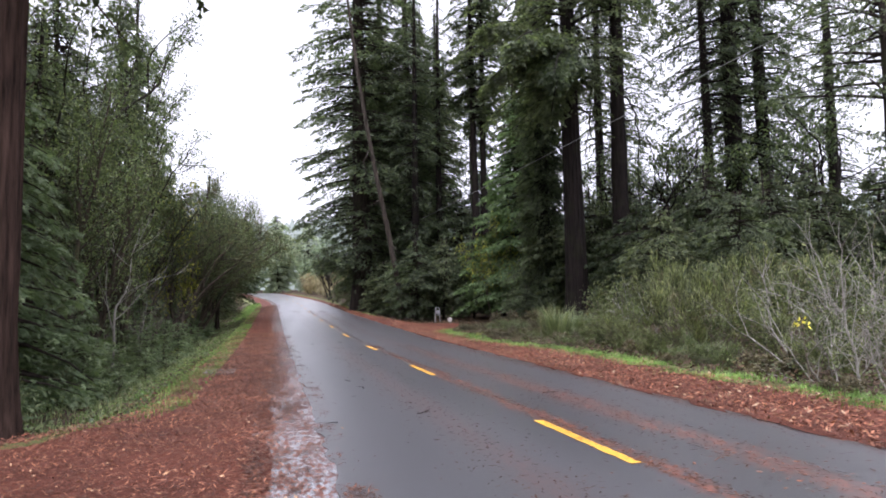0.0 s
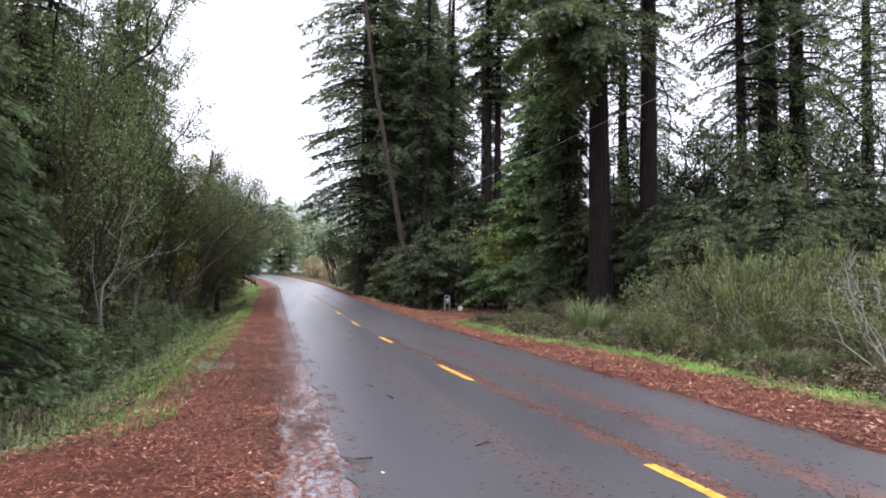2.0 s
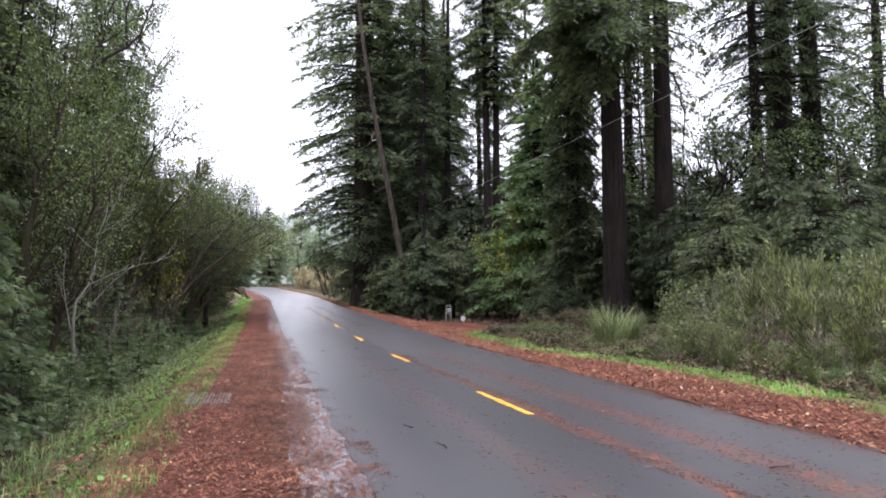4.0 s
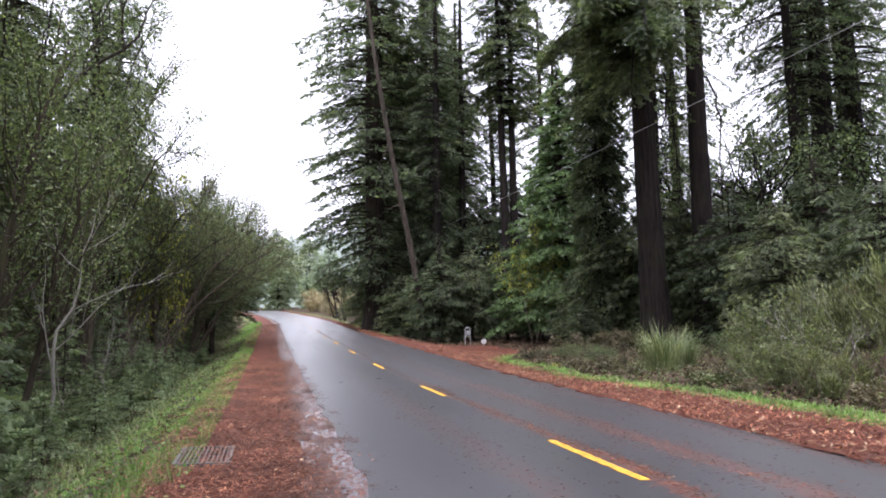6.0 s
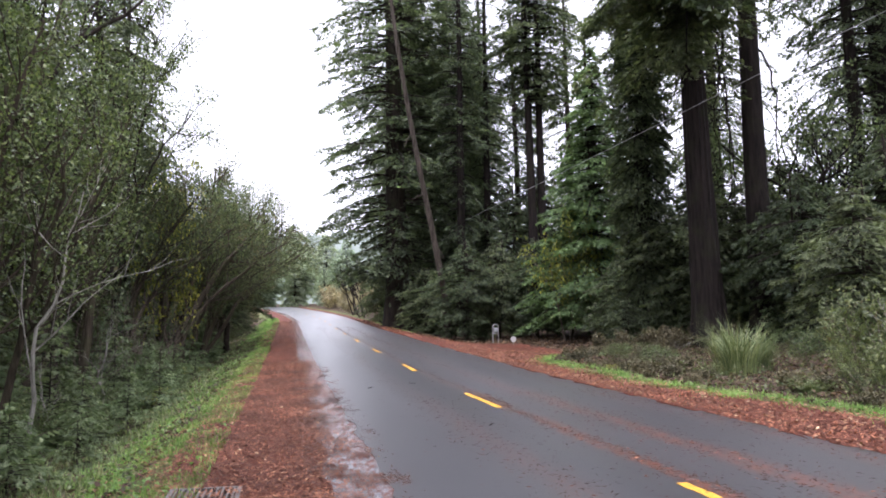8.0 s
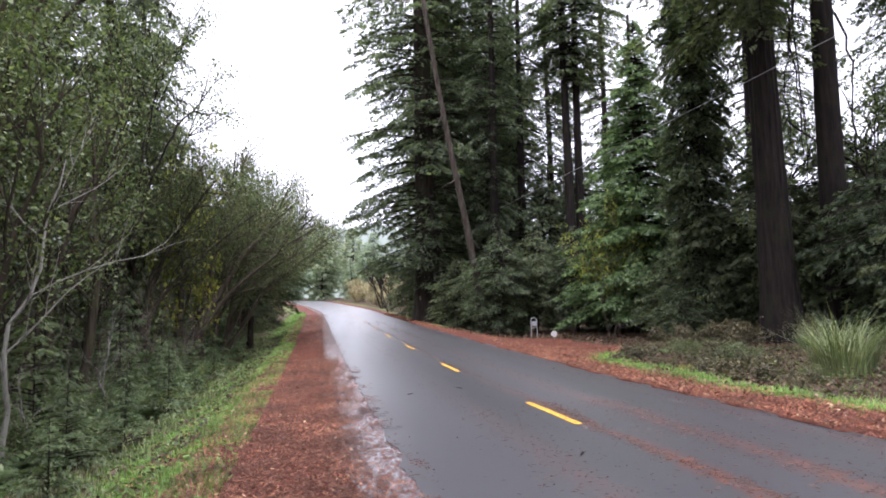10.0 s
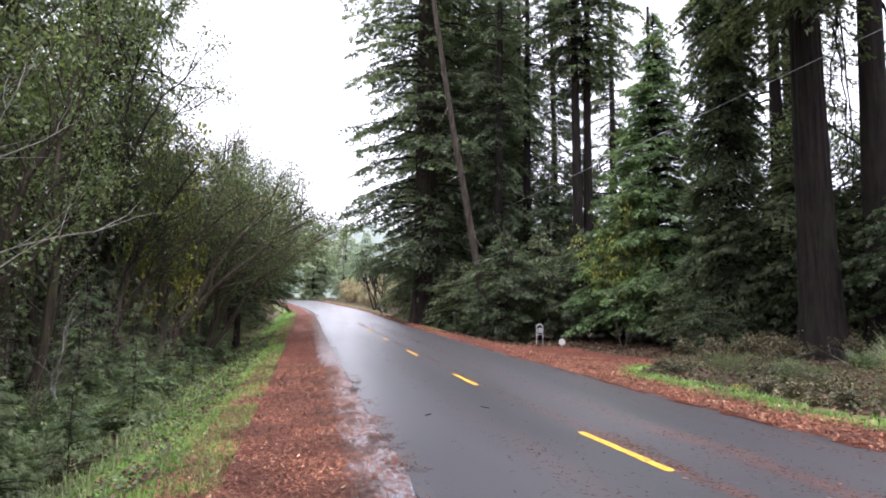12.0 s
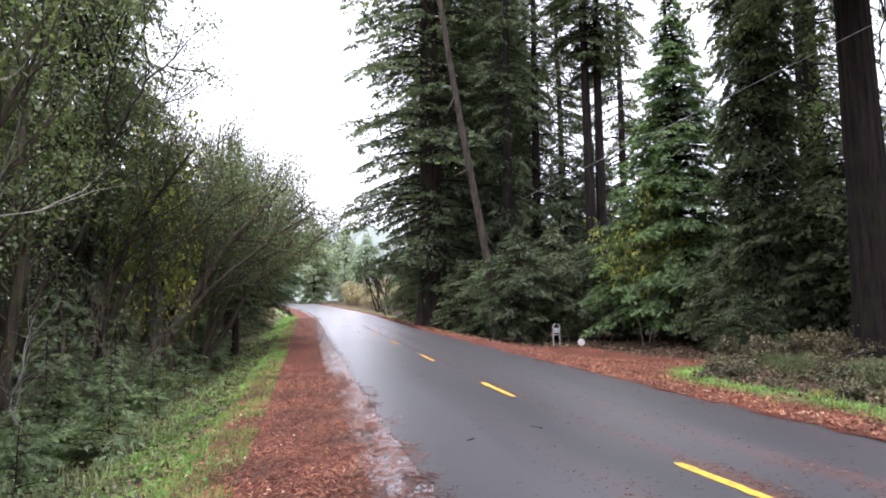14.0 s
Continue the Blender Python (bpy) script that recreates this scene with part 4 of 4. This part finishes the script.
def fern(name, label, seed, fronds, length, mat, group):
    rng = np.random.default_rng(seed)
    P, D, L, spines = [], [], [], []
    for k in range(fronds):
        a = rng.uniform(0, 6.283)
        out, side, up = np.array((math.cos(a), math.sin(a), 0)), np.array((-math.sin(a), math.cos(a), 0)), np.array((0, 0, 1.0))
        ln, k0 = length * rng.uniform(0.7, 1.2), rng.uniform(0.6, 1.2)
        s = np.linspace(0.0, 1, 18)
        pts = out * (s * ln * 0.85)[:, None] + up * (ln * (0.75 * s - k0 * 0.7 * s * s))[:, None]
        spines.append((pts[::4], np.linspace(0.006, 0.002, len(pts[::4]))))
        for sg in (-1, 1):
            P.append(pts[2:])
            D.append(np.tile(side * sg + out * 0.35 - up * 0.2, (16, 1)))
            L.append(0.17 * ln * np.sin(math.pi * np.linspace(0.2, 0.97, 16)) + 0.02)
    ob = thing(name, label, "fern", group)
    n = np.concatenate(L)
    tagged(child("fronds", leaf_mesh("fronds", np.concatenate(P), unit(np.concatenate(D)), n, n * 0.36, mat, rng, 0.9), ob), kind="stuff")
    tagged(child("rib", tube_mesh("rib", spines, TWIG, 3), ob), kind="stuff")
    return ob


plant(fern("sword_fern", "green sword fern on the ditch bank", 61, 26, 0.95, YOUNG_LEAF, "ferns in the ditch"),
      [(-4.9 - 0.045 * (13 + 1.25 * i) + 0.02 * i - 0.5 * ((i * 3) % 4), 13.0 + 1.25 * i, 77.0 * i, 1.0 + 0.2 * (i % 4), 1.15) for i in range(26)] + [(-6.4 - 0.05 * i - 0.6 * (i % 2), 16.0 + 1.7 * i, 51.0 * i, 1.3, 1.3) for i in range(14)] + [(8.8 + 0.4 * (i % 3), 31.5 + 1.1 * i, 90.0 * i, 0.6, 1) for i in range(3)])

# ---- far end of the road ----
plant(conifer("far_tree", "green conifer far down the road, leaf colour paled for haze", 51, 16, 0.3, 5.0, 0.25, 150, 60, HAZED_LEAF, DARK_BARK, "trees at the end of the road", leaf=0.85, width=0.4, droop=0.3, profile="round"),
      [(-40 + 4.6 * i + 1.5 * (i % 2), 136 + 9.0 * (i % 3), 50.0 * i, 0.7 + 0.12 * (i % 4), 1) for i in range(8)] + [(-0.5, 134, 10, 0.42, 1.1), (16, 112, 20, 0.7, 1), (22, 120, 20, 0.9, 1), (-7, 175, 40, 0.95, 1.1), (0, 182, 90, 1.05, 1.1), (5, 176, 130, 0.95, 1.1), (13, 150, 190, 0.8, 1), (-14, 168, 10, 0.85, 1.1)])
plant(broadleaf("far_shrub", "pale tan autumn shrub beside the road bend", 52, ring_stems(6, 0.8, 0.9, 0.3), 1.4, 0.03, 2, TAN_LEAF, TWIG, 8, 0.22, 0.12, 0.22, "roadside shrubs far off", "shrub"),
      [(2.9, 100, 0, 0.8, 1), (5.5, 98, 60, 1.1, 1), (8.5, 94, 120, 1.1, 1), (0.6, 116, 180, 1.3, 1), (-9.5, 80, 180, 1.1, 1), (-11, 92, 180, 1.1, 1), (4.4, 108, 30, 1.4, 1.2), (9, 104, 30, 1.5, 1.3), (13, 96, 30, 1.5, 1.3)])
plant(broadleaf("bare_tree", "leaning bare tree with thin dark branches", 53, [((0, 0), (-0.35, 0, 1)), ((0.4, 0.2), (-0.15, 0.1, 1)), ((0.7, 0), (-0.5, 0.2, 1))], 3.2, 0.09, 3, BRUSH_LEAF, DARK_BARK, 1, 0.15, 0.08, 0.15, "bare trees by the bend", keep=0.25), [(3.3, 83, 0, 1, 1.1), (2.9, 90, 40, 1.1, 1.1)])


# hazy distant woods: a near-black backdrop strip with the haze added as glow
HAZE_GLOW = Nodes("distant_haze_glow")
HAZE_GLOW.base(HAZE_GLOW.ramp(HAZE_GLOW.noise(0.08, 5.0), (0.35, (0.025, 0.032, 0.028)), (0.65, (0.045, 0.052, 0.048))))
HAZE_GLOW.rough(1.0)
# emission stands in for air haze; the woods give off no light
HAZE_GLOW.bsdf.inputs["Emission Color"].default_value = (0.32, 0.37, 0.32, 1)
HAZE_GLOW.bsdf.inputs["Emission Strength"].default_value = 0.42
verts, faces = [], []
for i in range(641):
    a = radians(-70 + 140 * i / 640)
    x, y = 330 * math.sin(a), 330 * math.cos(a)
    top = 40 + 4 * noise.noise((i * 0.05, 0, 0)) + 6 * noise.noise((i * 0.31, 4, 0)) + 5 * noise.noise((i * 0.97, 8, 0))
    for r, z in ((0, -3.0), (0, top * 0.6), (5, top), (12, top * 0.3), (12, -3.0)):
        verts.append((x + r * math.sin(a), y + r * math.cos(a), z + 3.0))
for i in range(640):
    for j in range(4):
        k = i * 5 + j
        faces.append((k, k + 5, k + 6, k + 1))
tagged(new("backdrop", from_arrays("backdrop", verts, faces, HAZE_GLOW.mat, True)), "line of distant woods with a pale glow for haze", "backdrop", kind="structure")


def fence_post(x, y):
    bm = bmesh.new()
    bmesh.ops.create_cube(bm, size=1, matrix=Matrix.Translation((0, 0, 0.55)) @ Matrix.Diagonal((0.12, 0.12, 1.3, 1)))
    bmesh.ops.bevel(bm, geom=bm.edges[:], offset=0.012, segments=1)
    ob = part("fence_post", bm, FENCE_WOOD, None)
    ob.location = (x, y, level(x, y))
    return tagged(ob, "weathered wooden fence post beside the road", "fence post", "fence posts")


for k in range(7):
    fence_post(3.7 - 0.03 * k * k, 80 + 4.0 * k)

# ---- mailbox hoop and reflector at the pull-out ----
mail = thing("mailbox_post", "white bent-pipe hoop post with a small grey box", "mailbox")
mail.location = (9.42, 47.9, level(9.42, 47.9) - 0.05)
arc = [(-0.17, 0, -0.1), (-0.17, 0, 0.55), (-0.17, 0, 1.0)] + [(-0.17 * math.cos(a), 0, 1.0 + 0.17 * math.sin(a)) for a in steps(0.3, math.pi - 0.3, 0.31)] + [(0.17, 0, 1.0), (0.17, 0, 0.55), (0.17, 0, -0.1)]
child("hoop", tube_mesh("hoop", [(arc, [0.026] * len(arc))], WHITE_PAINT, 10), mail)
bm = bmesh.new()
bmesh.ops.create_cube(bm, size=1, matrix=Matrix.Translation((0.02, 0, 0.83)) @ Matrix.Diagonal((0.2, 0.34, 0.26, 1)))
bmesh.ops.bevel(bm, geom=bm.edges[:], offset=0.05, segments=3)
part("box", bm, GREY_METAL, mail, "dull grey metal box")
bm = bmesh.new()
bmesh.ops.create_cube(bm, size=1, matrix=Matrix.Translation((0, 0, 0.62)) @ Matrix.Diagonal((0.34, 0.05, 0.05, 1)))
part("crossbar", bm, WHITE_PAINT, mail)
disc = thing("reflector_post", "short post with a pale round reflector disc", "reflector")
disc.location = (9.85, 45.6, level(9.85, 45.6) - 0.03)
disc.rotation_euler = (0, 0, radians(-15))
bm = bmesh.new()
bmesh.ops.create_cone(bm, cap_ends=True, segments=24, radius1=0.16, radius2=0.16, depth=0.03, matrix=Matrix.Translation((0, -0.04, 0.36)) @ Matrix.Rotation(radians(90), 4, "X"))
bmesh.ops.bevel(bm, geom=[e for e in bm.edges if e.calc_face_angle(0) > 1], offset=0.006, segments=1)
part("disc", bm, paint("pale_reflector", (0.48, 0.47, 0.45), 0.3), disc)
bm = bmesh.new()
bmesh.ops.create_cube(bm, size=1, matrix=Matrix.Translation((0, 0, 0.2)) @ Matrix.Diagonal((0.06, 0.04, 0.6, 1)))
part("post", bm, FENCE_WOOD, disc)

# ---- storm drain grate in the left shoulder ----
grate = thing("drain_grate", "rusty grey iron storm drain grate set in the leaves", "drain grate")
gx, gy = -1.88, 15.2
grate.matrix_basis = pose(gx, gy, level(gx, gy) + 0.028, 0, 1.5, 3)


def bar(name, cx, cy, sx, sy, sz, mat, z=0.0, label=""):
    b = bmesh.new()
    bmesh.ops.create_cube(b, size=1, matrix=Matrix.Translation((cx, cy, z)) @ Matrix.Diagonal((sx, sy, sz, 1)))
    bmesh.ops.bevel(b, geom=b.edges[:], offset=min(sx, sy, sz) * 0.2, segments=1)
    return part(name, b, mat, grate, label)


IRON = paint("wet_iron", (0.11, 0.107, 0.10), 0.5, (0.14, 0.07, 0.04))
for cx in (-0.29, 0.29):
    bar("frame_rail", cx, 0, 0.04, 1.02, 0.05, IRON)
for cy in (-0.50, 0.50):
    bar("frame_rail", 0, cy, 0.56, 0.04, 0.05, IRON)
for k in range(11):
    bar("bar", -0.25 + 0.05 * k, 0, 0.016, 0.96, 0.045, IRON)
for k in range(4):
    bar("cross_bar", 0, -0.3 + 0.2 * k, 0.54, 0.014, 0.03, IRON, -0.005)
# thin near-black slab under the bars; its colour paints the pit's shade
bar("pit", 0, 0, 0.54, 0.96, 0.01, PIT_SHADE, -0.024)

# ---- fallen leaves, grass, crumbs ----


def scatter(name, label, category, n, spot, length, width, mat, seed, lift=0.02, pile=0.02, tilt=0.2, flat=0.85):
    """Loose flat pieces on the ground; spot(rng) gives x, y."""
    rng = np.random.default_rng(seed)
    P = np.empty((n, 3))
    for i in range(n):
        x, y = spot(rng)
        P[i] = (x, y, level(x, y) + lift + pile * rng.uniform() ** 2)
    a = rng.uniform(0, 6.283, n)
    D = unit(np.stack([np.cos(a), np.sin(a), rng.normal(0, tilt, n)], 1))
    far = 1 + np.clip((P[:, 1] - 26) / 40, 0, 1)
    return tagged(new(name, leaf_mesh(name, P, D, length * far * rng.uniform(0.5, 1.4, n), width * far * rng.uniform(0.6, 1.4, n), mat, rng, flat)), label, category, kind="stuff")


def along(rng, a, b, far=90.0, share=0.2):
    return rng.uniform(a, b) if rng.uniform() > share else rng.uniform(b, far)


def on_left_bed(rng):
    y = along(rng, 3.0, 32.0, 75)
    return rng.uniform(centre(y) - verge(y) - 0.35, centre(y) - LEFT_HALF - 0.58 + 0.28 * abs(rng.normal())), y


def on_gravel(rng):
    y = along(rng, 3.0, 32.0, 75)
    for _ in range(6):
        x = centre(y) - LEFT_HALF + 0.22 - 0.97 * rng.uniform() ** 0.75
        if noise.noise((x * 2.6, y * 1.7, 6.0)) + 0.5 * noise.noise((x * 7, y * 5, 8.0)) + 0.35 * (centre(y) - LEFT_HALF - 0.45 - x) > 0.02:
            break
    return x, y


def on_right_bed(rng):
    y = along(rng, 4.0, 36.0, 75)
    a, b = centre(y) + right_half(y) - 0.1, right_bed(y) + 0.25
    return a + (b - a) * rng.uniform() ** 1.1, y


def on_streak(rng):
    y = along(rng, 3.5, 22.0, 60, 0.3)
    off, w = ((0.17, 0.08), (0.17, 0.08), (1.1, 0.22), (1.1, 0.22), (-1.0, 0.25), (2.45, 0.18), (0.8, 1.2))[rng.integers(7)]
    return centre(y) + off + 0.12 * noise.noise((off * 9, y * 0.6, 2)) + rng.normal(0, w), y


def on_turf_edge(rng):
    y = along(rng, 5.0, 34.0, 60, 0.15)
    return centre(y) - verge(y) - rng.normal(0.35, 0.45) - (0.8 * rng.uniform() if y < 13 else 0.0), y


WET_CRUMB = foliage("wet_leaf_crumb", (0.030, 0.012, 0.008), (0.090, 0.034, 0.021), (0.22, 0.090, 0.055), 0.45, 0.05)
scatter("fallen_leaves", "red-brown leaves strewn over the edge of the turf", "fallen leaves", 13000, on_turf_edge, 0.07, 0.016, RUST_LEAF, 86, 0.03, 0.05, 0.3)
scatter("fallen_leaves", "red-brown redwood leaf sprays lying thick on the shoulder", "fallen leaves", 105000, on_left_bed, 0.07, 0.011, RUST_LEAF, 71, 0.03, 0.035, 0.25)
scatter("pale_fallen_leaves", "scattered pale tan leaves on the leaf bed", "fallen leaves", 1500, on_left_bed, 0.05, 0.022, PALE_LEAF, 72, 0.05, 0.03, 0.3)
scatter("leaf_crumbs", "wet leaf crumbs on the gravel shoulder", "fallen leaves", 26000, on_gravel, 0.065, 0.013, WET_CRUMB, 73, 0.018, 0.012, 0.12)
scatter("fallen_leaves", "red-brown leaves lying along the road by the brush", "fallen leaves", 36000, on_right_bed, 0.08, 0.022, RUST_LEAF, 74, 0.035, 0.035, 0.3)
scatter("pale_fallen_leaves", "scattered pale leaves along the road by the brush", "fallen leaves", 1800, on_right_bed, 0.08, 0.035, PALE_LEAF, 75, 0.06, 0.03, 0.35)
scatter("leaf_crumbs", "rows of wet leaf crumbs on the asphalt", "fallen leaves", 15000, on_streak, 0.06, 0.014, WET_CRUMB, 76, 0.018, 0.006, 0.06)


def in_right_wood(rng):
    y = rng.uniform(6, 52)
    return right_bed(y) + 0.5 + 7.0 * rng.uniform() ** 1.4, y


def in_ditch(rng):
    y = rng.uniform(9, 50)
    return centre(y) - verge(y) - 0.6 - 5.0 * rng.uniform() ** 1.4, y


def down_ditch(rng):
    y = rng.uniform(12, 50)
    return centre(y) - verge(y) - 2.4 - 4.0 * rng.uniform(), y


def in_wood_edge(rng):
    y = rng.uniform(6, 30)
    return right_bed(y) + 1.1 + 1.2 * smooth((y - 22) / 6.0) + 6.0 * rng.uniform() ** 1.2, y


BROWN_LEAF = foliage("brown_leaf", (0.030, 0.018, 0.011), (0.068, 0.040, 0.024), (0.14, 0.090, 0.055), 0.7, 0.08)
scatter("wood_litter", "dull brown dead leaves on the forest floor", "fallen leaves", 14000, in_right_wood, 0.12, 0.05, BROWN_LEAF, 77, 0.0, 0.08, 0.5, 0.6)
scatter("forest_weeds", "low green and brown weeds on the forest floor", "weeds", 7000, in_wood_edge, 0.085, 0.045, THICKET_LEAF, 84, 0.02, 0.3, 0.6, 0.5)
scatter("wood_litter", "dull brown dead leaves in the ditch", "fallen leaves", 12000, in_ditch, 0.10, 0.045, BROWN_LEAF, 78, 0.0, 0.06, 0.5, 0.6)


def on_left_turf(rng):
    y = along(rng, 9.0, 40.0, 85, 0.25)
    d = abs(rng.normal(0.85, 0.75)) - 0.15
    if y < 13.5 and rng.uniform() < 0.6:
        y = rng.uniform(13.5, 40.0)
    return centre(y) - verge(y) - d, y


def on_left_slope(rng):
    y = along(rng, 9.0, 34.0, 75, 0.2)
    return centre(y) - verge(y) - rng.uniform(1.2, 4.5), y


def on_right_turf(rng):
    y = rng.uniform(5.0, 32.0) if rng.uniform() > 0.15 else rng.uniform(54.0, 75.0)
    return right_bed(y) + rng.normal(0.45, 0.3), y


def grass(name, label, n, spot, height, width, mat, seed):
    rng = np.random.default_rng(seed)
    P = np.empty((n, 3))
    for i in range(n):
        x, y = spot(rng)
        while noise.noise((x * 1.4, y * 1.0, seed)) < -0.12:
            x, y = spot(rng)
        P[i] = (x, y, level(x, y) - 0.02)
    far = 1 + np.clip((P[:, 1] - 22) / 20, 0, 1.5)
    V, F = blade_arrays(P, rng.uniform(0, 6.283, n), height * rng.uniform(0.5, 1.3, n), width * far, rng.uniform(0.2, 1.3, n), rng, 2)
    return tagged(new(name, from_arrays(name, V, F, mat)), label, "grass", kind="stuff")


scatter("ground_ivy", "low green weeds and ivy on the ditch bank", "weeds", 12000, in_ditch, 0.06, 0.04, THICKET_LEAF, 79, 0.02, 0.16, 0.5, 0.6)
scatter("clover", "small bright green weeds in the turf", "weeds", 9000, on_left_turf, 0.06, 0.045, GRASS_LEAF, 80, 0.0, 0.06, 0.4, 0.7)
grass("bank_grass", "short bright green grass on the bank", 52000, on_left_turf, 0.10, 0.012, GRASS_LEAF, 81)
grass("ditch_grass", "longer dull grass and weeds in the ditch", 7000, on_left_slope, 0.22, 0.016, REED_LEAF, 82)
grass("verge_grass", "short green grass strip before the brush", 14000, on_right_turf, 0.12, 0.014, GRASS_LEAF, 83)


def twig(x, y, length, turn, seed):
    rng = np.random.default_rng(seed)
    lines, tips = [], []
    grow(rng, (0, 0, 0.012), (1, 0.1, 0), length * 0.7, 0.007, 1, lines, tips, 0.3, -0.0, (1, 2), 0.7, 0.5)
    for pts, rad in lines:
        pts[:, 2] = 0.012 + 0.25 * np.abs(pts[:, 2] - 0.012)
    ob = new("twig", tube_mesh("twig", lines, DARK_BARK, 5))
    ob.matrix_basis = pose(x, y, level(x, y) + 0.012, 0, 0, turn)
    return tagged(ob, "dark wet fallen twig on the asphalt", "twig", "twigs on the road")


for x, y, ln, turn, seed in ((1.35, 8.3, 0.34, 20, 1), (0.9, 11.0, 0.28, 75, 2), (0.75, 12.1, 0.24, 130, 3), (0.35, 8.0, 0.22, 200, 4), (1.4, 18.2, 0.2, 60, 5), (1.2, 24.2, 0.22, 100, 6), (0.1, 23.6, 0.2, 30, 7), (3.5, 9.6, 0.25, 15, 8)):
    twig(x, y, ln, turn, seed)
scatter("ditch_weeds", "soft grey-green weeds standing in the ditch", "weeds", 9000, down_ditch, 0.11, 0.045, SPRAY_LEAF, 85, 0.05, 0.55, 0.5, 0.5)
